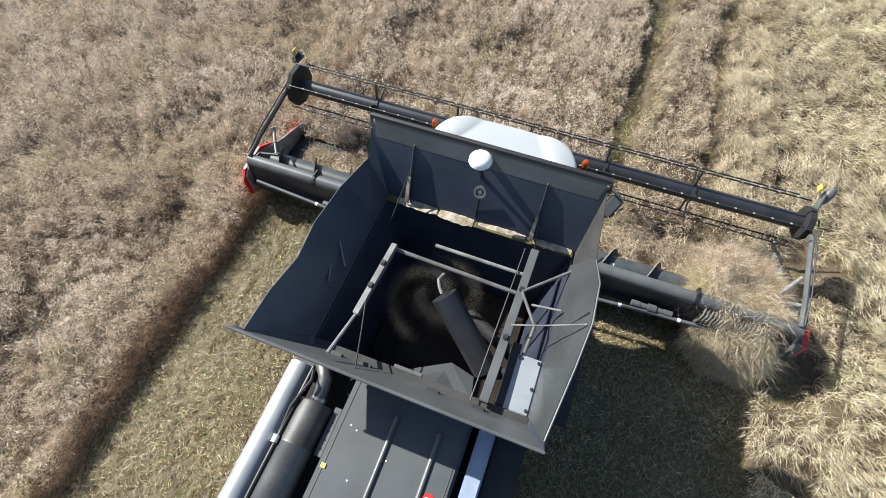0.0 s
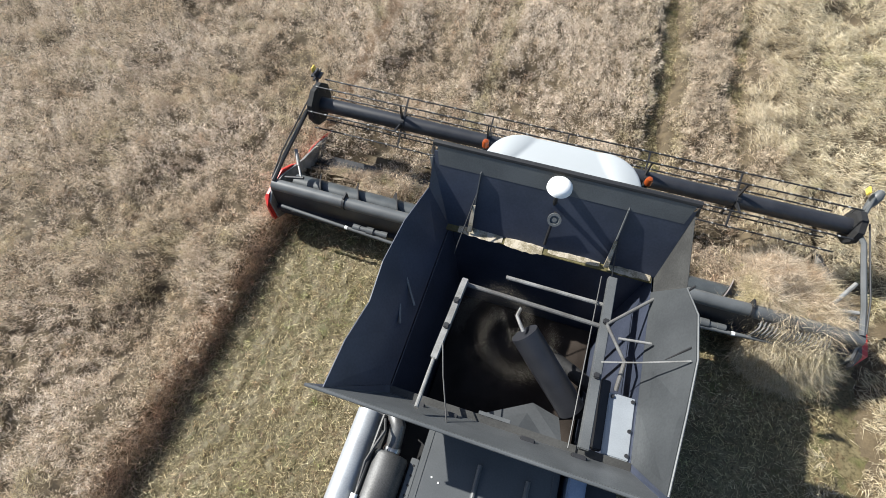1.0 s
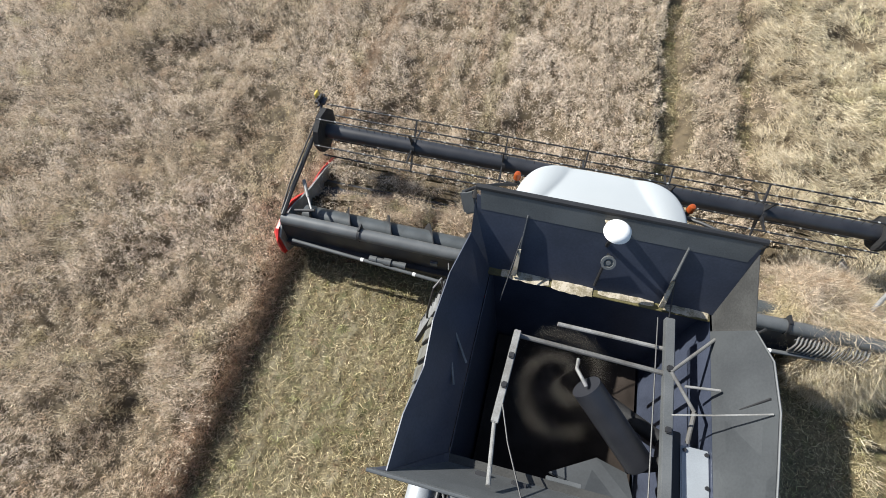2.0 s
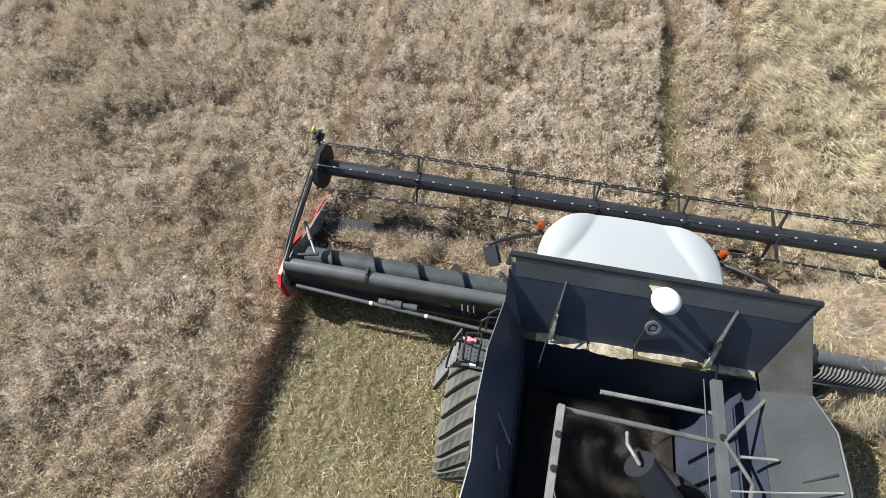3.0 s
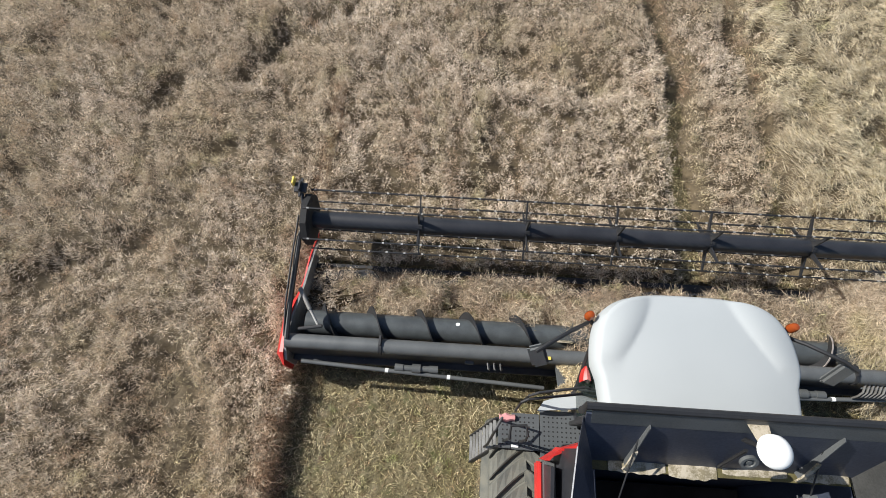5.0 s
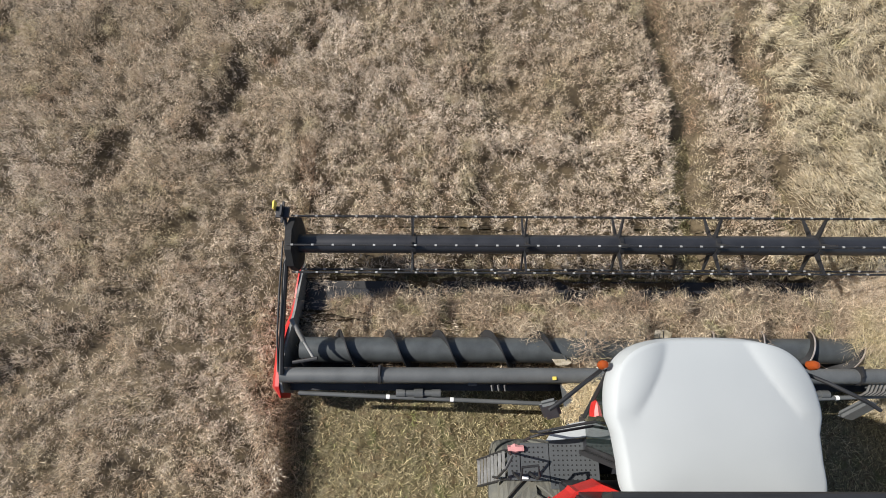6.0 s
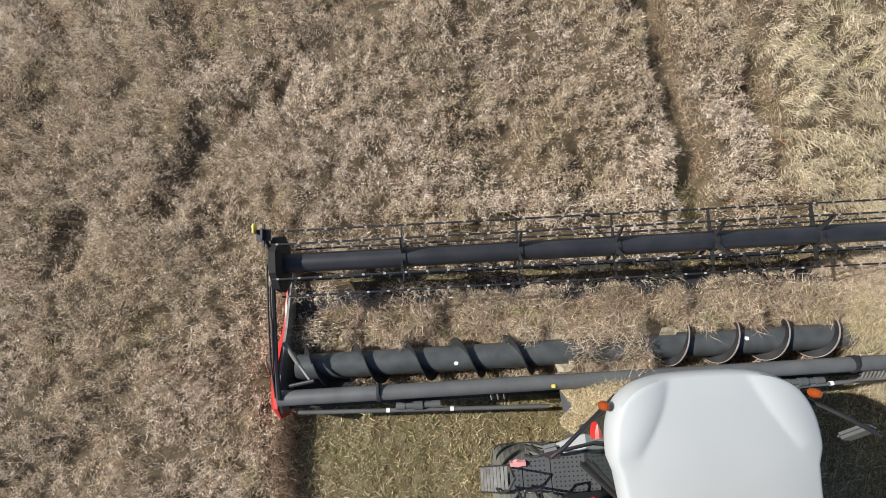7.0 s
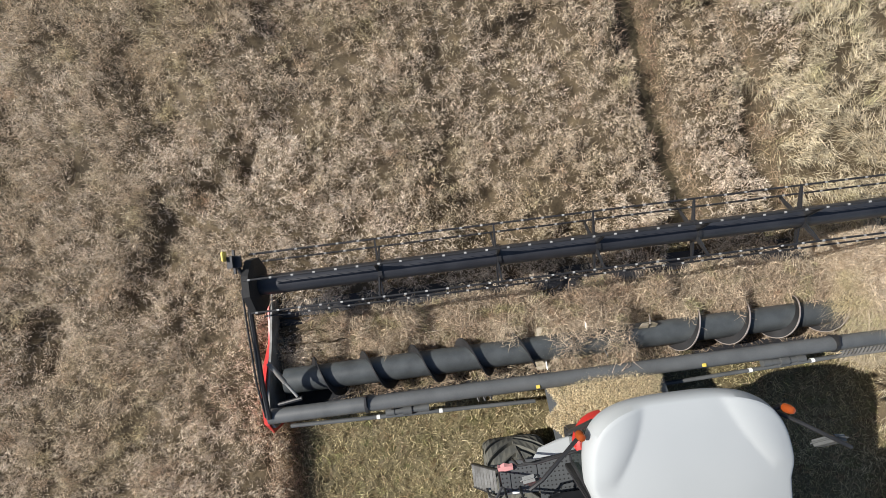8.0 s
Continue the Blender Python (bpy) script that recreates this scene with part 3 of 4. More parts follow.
        part("coupler", b, LIGHTBAR, root, "", True)
    b = B()
    box(b, -2.30, -2.16, -0.03, 0.02, 0.98, 1.08, 0.006)
    part("bracket", b, GREY, root)
    for x in (-1.02, 1.55):
        b = B()
        box(b, x - 0.03, x + 0.03, 0.05, 0.10, 1.405, 1.425, 0.004)
        part("yellow_mark", b, YELLOW, root, "small yellow mark")
    # ribbed guard hanging behind the back tube
    b = B()
    rod(b, (3.82, -0.04, 1.22), (4.92, -0.04, 1.22), 0.014, 8)
    guard = part("ribbed_guard", b, GREY, root, "grey ribbed guard behind the back tube", True)
    for i in range(18):
        x = 3.84 + 0.062 * i
        b = B()
        bent(b, [(x + 0.03, 0.02, 1.27), (x + 0.01, -0.10, 1.20), (x - 0.02, -0.15, 1.12), (x - 0.04, -0.17, 1.02)], 0.017, 6)
        part("rib", b, STRUT, guard, "", True)
    # auger: a tube with left and right flights
    b = B()
    rod(b, (-5.0, 0, 0), (5.0, 0, 0), 0.205, 28)
    auger = part("auger", b, AUGER, root, "grey feed auger with dark worn flights", True)
    auger.location = (0, *AUG)
    for s, phase in ((-1, 0.4), (1, 1.9)):
        b = B()
        turns, steps = 4.9, 150
        inner = outer = None
        rows = []
        for i in range(steps + 1):
            f = i / steps
            a = -phase - math.tau * turns * f
            x = s * (0.95 + 3.98 * f)
            c, d = math.cos(a), math.sin(a)
            rows.append([(x - 0.006, 0.19 * c, 0.19 * d), (x - 0.006, 0.325 * c, 0.325 * d), (x + 0.006, 0.325 * c, 0.325 * d), (x + 0.006, 0.19 * c, 0.19 * d)])
        rings(b, rows)
        part("flight", b, BLACK, auger, "dark steel flight", True)
        b = B()
        rings(b, [[(r[1][0] - 0.004, r[1][1] * 0.985, r[1][2] * 0.985), (r[1][0] - 0.004, r[1][1] * 1.02, r[1][2] * 1.02), (r[2][0] + 0.004, r[2][1] * 1.02, r[2][2] * 1.02), (r[2][0] + 0.004, r[2][1] * 0.985, r[2][2] * 0.985)] for r in rows])
        part("flight_edge", b, BRIGHT if s > 0 else BLACK, auger, "polished flight edge" if s > 0 else "", True)
    for x, a in ((-0.80, 0.3), (-0.72, 3.4), (1.02, 1.2), (0.93, 4.3)):
        b = B()
        c, d = math.cos(a), math.sin(a)
        slab(b, [(x - 0.14, 0.20 * c, 0.20 * d), (x + 0.14, 0.20 * c, 0.20 * d), (x + 0.17, 0.28 * c, 0.28 * d), (x + 0.08, 0.34 * c, 0.34 * d), (x - 0.10, 0.34 * c, 0.34 * d)], 0.008)
        part("paddle", b, LEDGE, auger, "pale worn feed paddle")
    for x, a in ((-1.55, 1.0), (-2.45, 2.6), (1.55, 0.6), (1.62, 0.75), (2.25, 2.0)):
        b = B()
        rings(b, [[(x + u, 0.2065 * math.cos(a + v), 0.2065 * math.sin(a + v)) for u, v in ((-0.035, 0), (-0.015, 0.18), (0.03, 0.14), (0.04, -0.08), (-0.01, -0.14))], [(x + u, 0.209 * math.cos(a + v), 0.209 * math.sin(a + v)) for u, v in ((-0.035, 0), (-0.015, 0.18), (0.03, 0.14), (0.04, -0.08), (-0.01, -0.14))]])
        part("paint_spot", b, DOME, auger, "white paint spot")
    for k in range(9):
        b = B()
        a = k * 2.4
        x = -0.75 + 0.19 * k
        rod(b, (x, 0.15 * math.cos(a), 0.15 * math.sin(a)), (x, 0.35 * math.cos(a), 0.35 * math.sin(a)), 0.012, 6)
        part("finger", b, STEEL, auger)
    # reel
    b = B()
    rod(b, (-5.05, 0, 0), (5.17, 0, 0), 0.150, 24)
    reel = part("reel", b, CHARCOAL, root, "black six-bat pick-up reel", True)
    reel.location = (0, *REEL)
    for x in (-5.04, 5.20):
        b = B()
        rings(b, [circle((x + d, 0, 0), (1, 0, 0), r * (1 if x < 0 else 0.72), 9) for d, r in ((-0.07, 0.34), (-0.05, 0.44), (0.05, 0.44), (0.07, 0.34))])
        part("end_disc", b, PERF, reel, "black end shield")
    for x in (-3.16, -1.39, 0.1, 1.62, 3.25):
        b = B()
        rings(b, [circle((x + d, 0, 0), (1, 0, 0), 0.172, 16) for d in (-0.03, 0.03)])
        part("spider_hub", b, BLACK, reel)
        for k in range(6):
            a = math.tau * k / 6
            c, d = math.cos(a), math.sin(a)
            b = B()
            slab(b, [(x - 0.012, 0.11 * c - 0.045 * d, 0.11 * d + 0.045 * c), (x - 0.012, REEL_R * c - 0.018 * d, REEL_R * d + 0.018 * c), (x - 0.012, REEL_R * c + 0.018 * d, REEL_R * d - 0.018 * c), (x - 0.012, 0.11 * c + 0.045 * d, 0.11 * d - 0.045 * c)], 0.024)
            part("spider_arm", b, BLACK, reel)
    bats = []
    for k in range(6):
        b = B()
        rod(b, (-5.03, 0, 0), (5.03, 0, 0), 0.015, 8)
        bat = part("bat", b, BLACK, reel, "", True)
        b = B()
        for i in range(66):
            x = -4.95 + 0.152 * i
            rod(b, (x, 0, 0), (x + 0.01, 0.01, -0.13), 0.006, 4, 0.004)
        tines = tagged(part("tine_comb", b, BLACK, reel), kind="stuff")
        b = B()
        for i in range(33):
            x = -4.95 + 0.305 * i
            rod(b, (x - 0.018, 0, 0.006), (x + 0.018, 0, 0.006), 0.0155, 6)
        clips = tagged(part("clip_strip", b, CLIP, reel, "pale tine clips with their glints in the colour"), kind="stuff")
        bats.append((k, (bat, tines, clips)))
    return root, reel, auger, bats


def heap(name, label, mat, n, where, length, width, flat=0.4):
    """A loose heap of stalks: where(u) gives n places from n rows of random numbers."""
    base = where(rng.uniform(0, 1, (n, 3)))
    way = rng.normal(size=(n, 3)) * [1, 1, flat] + [0, 0, 0.12]
    way /= np.linalg.norm(way, axis=1, keepdims=True)
    ob = new(name, blades_mesh(name, base, way, rng.uniform(*length, n), rng.uniform(*width, n), mat))
    return tagged(ob, label, "straw", kind="stuff")


def stream(name, label, mat, n, first, last):
    """Long stalks that pour over the header's end: from the table up over the back tube and down behind it."""
    f, u, v = first + (last - first) * rng.uniform(0, 1, n), rng.uniform(-1, 1, n), rng.uniform(0, 1, n)
    steps = (0, 0.3, 0.55, 0.75, 1)
    y = np.interp(f, steps, (1.50, 0.85, 0.28, -0.12, -0.62)) + rng.normal(0, 0.05, n)
    wide = np.interp(f, steps, (0.95, 1.02, 0.95, 0.72, 0.52)) * (0.8 + 0.4 * lattice(y, y * 0, 0.3, 65))
    x = np.interp(f, steps, (4.42, 4.45, 4.52, 4.56, 4.66)) + u * wide
    top = np.interp(f, steps, (1.02, 1.45, 1.55, 1.15, 0.28)) * (1 - 0.5 * np.abs(u) ** 3) + 0.36 * (lattice(x, y, 0.3, 62) - 0.5)
    base = np.stack([x, y, np.maximum(top - 0.3 * v * v, 0.05)], 1)
    knot = lattice(x, y, 0.22, 68)
    way = rng.normal(size=(n, 3)) * [0.75, 0.65, 0.55]
    way[:, 0] += 0.3 * u + 1.6 * (knot - 0.5)
    way[:, 1] -= np.interp(f, steps, (0.2, 0.35, 0.6, 0.6, 0.4))
    way[:, 2] += np.interp(f, steps, (0.4, 0.3, 0.0, -0.6, -0.6))
    way /= np.linalg.norm(way, axis=1, keepdims=True)
    ok = rng.uniform(0, 1, n) < 0.45 + 1.1 * lattice(x, y, 0.13, 69)
    base, way = base[ok], way[ok]
    n = len(base)
    ob = new(name, blades_mesh(name, base, way, 0.05 + 0.40 * rng.uniform(0, 1, n) ** 2.8, rng.uniform(0.004, 0.009, n), mat))
    return tagged(ob, label, "straw", kind="stuff")


def build_straw():
    """Straw that rides on the machine."""
    made = []
    def feeder(u):
        x, y = -0.90 + 1.86 * u[:, 0], -0.80 + 1.0 * u[:, 1]
        x = 0.06 + (x - 0.06) * (0.80 + 0.35 * lattice(y, y * 0, 0.22, 67)) * np.clip(1.12 - 0.45 * np.clip(y + 0.15, 0, 1), 0.7, 1)
        edge = np.clip(1.1 - np.abs((x - 0.06) / 0.95) ** 2, 0, 1) * np.clip((0.30 - y) / 0.25, 0.25, 1) * 1.5
        return np.stack([x, y, 1.21 - 0.46 * np.minimum(y, 0) + (0.05 + 0.16 * edge * (0.6 + 0.6 * lattice(x, y, 0.3, 61))) * u[:, 2]], 1)
    made.append(heap("chaff_heap", "pale chopped chaff lying on the feeder house", CHAFF, 42000, feeder, (0.015, 0.055), (0.006, 0.013), 0.6))
    tangle = stream("crop_tangle", "big tangle of uncut straw hanging over the header's end", CROP, 46000, 0.0, 0.62)
    hanging = stream("crop_tangle", "straw hanging down behind the header's end", PALECROP, 26000, 0.45, 1.0)

    def on_table(u):
        x = -4.75 + 9.8 * u[:, 0] ** 0.86
        y = 0.67 + 0.96 * u[:, 1] - 0.32 * lattice(x, x * 0, 0.45, 64)
        middle = np.exp(-(((x - 0.05) / 0.85) ** 4))
        y = y - 0.50 * middle * (1 - u[:, 1])
        h = (0.10 + 0.72 * lattice(x, y, 0.42, 63)) * np.clip((x + 5.0) / 2.0, 0.2, 1) + 0.36 * middle
        z = 0.34 + h * u[:, 2]
        behind = (rng.uniform(0, 1, len(x)) < 0.14) & (x > -4.2)
        y = np.where(behind, 0.10 + 0.30 * u[:, 1], y)
        z = np.where(behind, 0.42 + 0.22 * u[:, 2] * lattice(x, y, 0.5, 73) * 2, z)
        return np.stack([x, y, z], 1)
    made.append(heap("cut_crop", "freshly cut rape lying on the header table", TABLECROP, 90000, on_table, (0.08, 0.26), (0.005, 0.011), 0.45))
    n = 44000
    # two whirling arms in a thin haze
    f, arm = rng.uniform(0, 1, n) ** 0.7, rng.integers(0, 2, n)
    ring = 0.10 + 0.56 * f + rng.normal(0, 0.05, n)
    a = 4.6 * f + math.pi * arm + rng.normal(0, 0.10 + 0.5 * (rng.uniform(0, 1, n) < 0.3), n)
    base = np.stack([ring * np.cos(a), ring * np.sin(a) * 0.85, rng.normal(0, 0.08, n) - 0.4 * (ring - 0.3)], 1)
    way = rng.normal(size=(n, 3))
    way /= np.linalg.norm(way, axis=1, keepdims=True)
    dust = new("flying_chaff", blades_mesh("flying_chaff", base, way, rng.uniform(0.002, 0.005, n), rng.uniform(0.001, 0.0025, n), DUST))
    tagged(dust, "fine chaff whirling over the seed in the tank", "chaff", kind="stuff")
    return made, dust, tangle, hanging


# ---- the combine ----
def build_roof(root):
    def outline(s):
        pts = []
        n = 160
        for i in range(n):
            a = math.tau * i / n
            c, d = math.cos(a), math.sin(a)
            p = 3.6 if d > 0 else 7
            x = 1.07 * math.copysign(abs(c) ** (2 / p), c)
            y = (0.92 if d > 0 else 0.70) * math.copysign(abs(d) ** (2 / p), d)
            back = min(1, max(0, (-0.32 - (-0.50 + y * s)) / 0.30))
            bow = 1.01 - 0.075 * back * back * (3 - 2 * back)
            pts.append((0.015 + x * bow * s, -0.50 + y * s - 0.03 * (x * s) ** 2))
        return pts

    def lobe(x, y):
        """The swollen pods over the front corners, creased against the middle."""
        x, f = abs(x - 0.0), min(1, max(0, (0.40 - y) / 0.80))
        inner = 0.41 + 0.42 * f ** 1.5
        v = min(1, max(0, (x - inner) / (1.16 - inner)))
        return math.sin(math.pi * v ** 0.8) * (1 - f ** 2.5) ** 0.5 * min(1, f * 8 + 0.55)

    b = B()
    loops = []
    levels = [(0.93, 3.56), (0.985, 3.60), (1.0, 3.67), (0.998, 3.74), (0.985, 3.80), (0.96, 3.84)]
    levels += [(0.94 - 0.023 * i, 3.925 - 0.085 * (0.94 - 0.023 * i) ** 3) for i in range(41)]
    for s, z in levels:
        loops.append([(x, y, z + (0.055 * lobe(x, y) if z > 3.83 else 0)) for x, y in outline(s)])
    rings(b, loops)
    part("cab_roof", b, WHITE, root, "smooth white cab roof with raised front corners", True)


def build_wheel(root, name, x, y, r, w, label):
    b = B()
    half = w / 2
    rows = []
    for d, q in ((-half * 0.72, r * 0.55), (-half, r * 0.72), (-half * 0.96, r * 0.86), (-half * 0.8, r * 0.915), (0, r * 0.935), (half * 0.8, r * 0.915), (half * 0.96, r * 0.86), (half, r * 0.72), (half * 0.72, r * 0.55)):
        rows.append(circle((d, 0, 0), (1, 0, 0), q, 48))
    rings(b, rows, caps=False)
    wheel = part(name, b, RUBBER, root, label, True)
    wheel.location = (x, y, r)
    lugs = 19
    for s in (-1, 1):
        b = B()
        rows = []
        for f in (0.0, 0.2, 0.4, 0.6, 0.8, 0.93, 1.0):
            a = 0.44 * f ** 1.25
            d = s * half * (-0.03 + 1.02 * f)
            low = r * (0.91 - 0.05 * f ** 4)
            high = r * (1.0 - 0.012 * f ** 2 - 0.05 * f ** 10)
            wide = 0.112 + 0.010 * f
            rows.append([(d, q * math.cos(a + e), q * math.sin(a + e)) for q, e in ((low, -wide - 0.015), (high - 0.012, -wide), (high, -wide + 0.02), (high, wide - 0.02), (high - 0.012, wide), (low, wide + 0.015))])
        rings(b, rows)
        first = part("lug", b, RUBBER, wheel)
        for k in range(lugs):
            lug = first if k == 0 else new("lug", first.data)
            lug.parent = wheel
            lug.rotation_euler = (math.tau * (k + (0.5 if s > 0 else 0)) / lugs, 0, 0)
    b = B()
    rings(b, [circle((d, 0, 0), (1, 0, 0), q, 32) for d, q in ((-half * 0.7, r * 0.54), (-half * 0.2, r * 0.5), (half * 0.2, r * 0.5), (half * 0.7, r * 0.54))])
    part("rim", b, GREY, wheel, "grey wheel rim", True)
    return wheel


def build_tank(root):
    F, R, L, E = -1.27, -3.35, -1.12, 1.28   # the rim: front and rear y, left and right x
    Z = 3.85
    f0, r0, l0, e0, z0 = -1.55, -3.20, -0.86, 0.98, 2.15
    for name, pts in (("front_wall", [(L, F, Z), (E, F, Z), (e0, f0, z0), (l0, f0, z0)]), ("rear_wall", [(L, R, Z), (E, R, Z), (e0, r0, z0), (l0, r0, z0)]),
                      ("side_wall", [(L, F, Z), (L, R, Z), (l0, r0, z0), (l0, f0, z0)]), ("side_wall", [(E, F, Z), (E, R, Z), (e0, r0, z0), (e0, f0, z0)])):
        b = B()
        slab(b, pts, 0.006)
        part(name, b, TANKSIDE, root)
    b = B()
    box(b, l0, e0, r0, f0, z0 - 0.02, z0, 0)
    part("tank_floor", b, TANKSIDE, root)
    # front flap
    b = B()
    slab(b, [(-1.30, -1.30, 3.88), (1.30, -1.30, 3.88), (1.37, -0.95, 4.72), (-1.41, -0.95, 4.72)], 0.02)
    front = part("front_flap", b, TANKSIDE, root, "dark folding front wall of the grain tank")
    b = B()
    slab(b, [(-1.34, -1.020, 4.58), (1.31, -1.020, 4.58), (1.35, -0.935, 4.79), (-1.38, -0.935, 4.79)], 0.012)
    part("top_band", b, GREY, front, "grey band along the top")
    b = B()
    bent(b, [(-1.43, -0.94, 4.66), (-1.43, -0.915, 4.805), (1.39, -0.915, 4.805), (1.39, -0.94, 4.66)], 0.034, 8)
    part("edge_rail", b, BLACK, front, "", True)
    for x in (-0.86, 0.74):
        b = B()
        slab(b, [(x, -1.30, 3.90), (x, -1.00, 4.62), (x, -1.05, 4.62), (x, -1.37, 3.96)], 0.010)
        part("rib", b, GREY, front, "grey stiffening rib")
    b = B()
    box(b, -1.26, 1.27, -1.40, -1.30, 3.865, 3.885, 0.004)
    part("ledge", b, OCHRE, front, "ochre hinge strip")
    for x0, x1, deep in ((-1.00, -0.46, 0.11), (-0.43, 0.02, 0.13), (0.08, 0.68, 0.07), (0.78, 1.25, 0.085)):
        b = B()
        loops = []
        count = int((x1 - x0) / 0.025)
        for i in range(count + 1):
            x = x0 + (x1 - x0) * i / count
            thin = min(1, 4 * i / count, 4 * (count - i) / count)
            w = deep * (0.85 + 0.15 * thin) * (0.9 + 0.15 * noise.noise(Vector((x * 16, deep, 0.3)))) + 0.012
            z = 3.892 + 0.010 * thin * (1 + 0.8 * noise.noise(Vector((x * 14, 2.0, deep))))
            loops.append([(x, -1.285, 3.886), (x, -1.285, z + 0.008), (x, -1.30 - 0.5 * w, z + 0.005), (x, -1.30 - w, 3.890), (x, -1.30 - w, 3.886)])
        rings(b, loops)
        part("dust", b, LEDGE, front, "pale dust lying on the hinge strip", True)
    for x in (-0.875, 0.725):
        b = B()
        rings(b, [[(x - w, y, z), (x + w + 0.03, y, z), (x + w + 0.03, y - 0.015, z + 0.01), (x - w, y - 0.015, z + 0.01)] for y, z, w in ((-1.375, 3.93, 0.012), (-1.345, 4.02, 0.010), (-1.285, 4.14, 0.005), (-1.22, 4.26, 0.001))])
        part("rib_dust", b, LEDGE, front, "pale dust caught on a rib")
    # left flap, its upper edge bowed
    b = B()
    ys = (-1.32, -1.75, -2.2, -2.65, -3.05, -3.34)
    outer = [(-1.40, -1.22, 4.38), (-1.50, -1.75, 4.42), (-1.53, -2.3, 4.46), (-1.50, -2.75, 4.44), (-1.56, -3.2, 4.48), (-1.56, -3.66, 4.52)]
    skin(b, [(-1.13, y, 3.86) for y in ys], outer, 0.012)
    side = part("left_flap", b, TANKSIDE, root, "dark folding side wall of the grain tank")
    b = B()
    skin(b, [(-1.30, -1.30, 3.88), (-1.42, -0.97, 4.68)], [(-1.14, -1.33, 3.87), (-1.40, -1.22, 4.38)], 0.006)
    part("gusset", b, TANKSIDE, side, "dark cloth corner gusset")
    b = B()
    rod(b, (-1.36, -2.35, 4.12), (-1.22, -2.75, 4.06), 0.012, 8)
    part("stay", b, LIGHTBAR, side)
    # right flap
    b = B()
    ys = (-1.50, -1.9, -2.3, -2.8, -3.34)
    skin(b, [(1.29, y, 3.86) for y in ys], [(1.48, -1.62, 4.34), (1.55, -1.95, 4.46), (1.57, -2.40, 4.46), (1.51, -2.90, 4.46), (1.40, -3.62, 4.48)], 0.012)
    side = part("right_flap", b, FLAP, root, "grey folding side wall of the grain tank")
    b = B()
    skin(b, [(1.29, -1.31, 3.88), (1.37, -0.96, 4.70)], [(1.30, -1.50, 3.87), (1.48, -1.62, 4.34)], 0.006)
    part("gusset", b, CLOTH, side, "dusty cloth corner gusset")
    b = B()
    bent(b, [(1.48, -1.62, 4.345), (1.555, -1.95, 4.465), (1.575, -2.40, 4.465), (1.515, -2.90, 4.465), (1.405, -3.62, 4.485)], 0.010, 6)
    part("edge_cord", b, GREY, side, "pale edge cord", True)
    for y0, y1 in ((-1.75, -1.62), (-2.40, -2.28), (-3.05, -2.62)):
        b = B()
        rod(b, (1.33, y0, 3.92), (1.53, y1, 4.42), 0.012, 6)
        part("stay", b, BLACK, side)
    # rear flap
    b = B()
    slab(b, [(-1.12, -3.41, 3.86), (1.29, -3.41, 3.86), (1.42, -3.69, 4.50), (-1.70, -3.67, 4.54)], 0.014)
    rear = part("rear_flap", b, GREY, root, "grey folding rear wall of the grain tank")
    for x, p, q, e in ((-1.13, (-1.56, -3.66, 4.52), (-1.68, -3.675, 4.54), -1.11), (1.29, (1.40, -3.62, 4.50), (1.42, -3.695, 4.50), 1.285)):
        b = B()
        skin(b, [(x, -3.33, 3.86), p], [(e, -3.42, 3.86), q], 0.006)
        part("corner_gusset", b, TANKSIDE, rear)
    b = B()
    bent(b, [(-1.72, -3.69, 4.54), (1.43, -3.71, 4.50)], 0.016, 8)
    part("edge_rail", b, GREY, rear, "", True)
    for x in (-0.78, -0.45, 0.30, 0.78):
        b = B()
        box(b, x - 0.07, x + 0.07, -3.50, -3.43, 3.96, 4.02, 0.01, None)
        part("hinge", b, BLACK, rear)
    b = B()
    box(b, -0.20, 0.12, -3.34, -3.30, 3.80, 3.86, 0.004)
    part("step_strip", b, GREY, root)
    b = B()
    box(b, -1.12, 1.29, -3.425, -3.335, 3.835, 3.862, 0.006)
    part("rear_ledge", b, CLOTH, root, "dusty rear ledge of the tank")
    # beams, struts and the loading auger
    for name, p, q, w in (("beam", (-0.71, -2.06, 4.06), (-0.77, -3.00, 4.05), 0.036), ("beam", (0.84, -1.49, 3.92), (0.81, -3.38, 3.98), 0.05)):
        b = B()
        p, q = Vector(p), Vector(q)
        box(b, -w, w, 0, (q - p).length, -0.04, 0.04, 0.008, Matrix.Translation(p) @ (q - p).to_track_quat("Y", "Z").to_matrix().to_4x4())
        beam = part(name, b, LIGHTBAR if p.x < 0 else GREY, root, "grey steel beam across the tank")
        for f in (0.3, 0.62):
            c = p.lerp(q, f)
            b = B()
            box(b, c.x - 0.03, c.x + 0.03, c.y - 0.03, c.y + 0.03, c.z + 0.03, c.z + 0.075, 0.01)
            part("clip", b, BLACK, beam)
    for p, q, r in (((-0.70, -2.08, 3.99), (0.84, -2.10, 3.93), 0.026), ((-0.30, -1.82, 3.90), (0.82, -1.82, 3.88), 0.024), ((0.84, -2.09, 4.0), (1.31, -1.60, 3.91), 0.018),
                    ((0.84, -2.09, 4.0), (1.08, -2.42, 3.95), 0.018), ((1.08, -2.42, 3.95), (1.06, -2.70, 3.84), 0.022), ((0.98, -2.20, 3.98), (1.30, -2.17, 4.01), 0.014), ((-0.77, -3.0, 4.05), (-0.74, -3.56, 4.40), 0.020), ((-1.36, -2.20, 4.15), (-1.15, -2.50, 4.02), 0.012)):
        b = B()
        rod(b, p, q, r, 10)
        part("strut", b, LIGHTBAR if q[0] < 0.83 or r < 0.016 else STRUT, root, "pale steel strut" if q[0] < 0.83 else "", True)
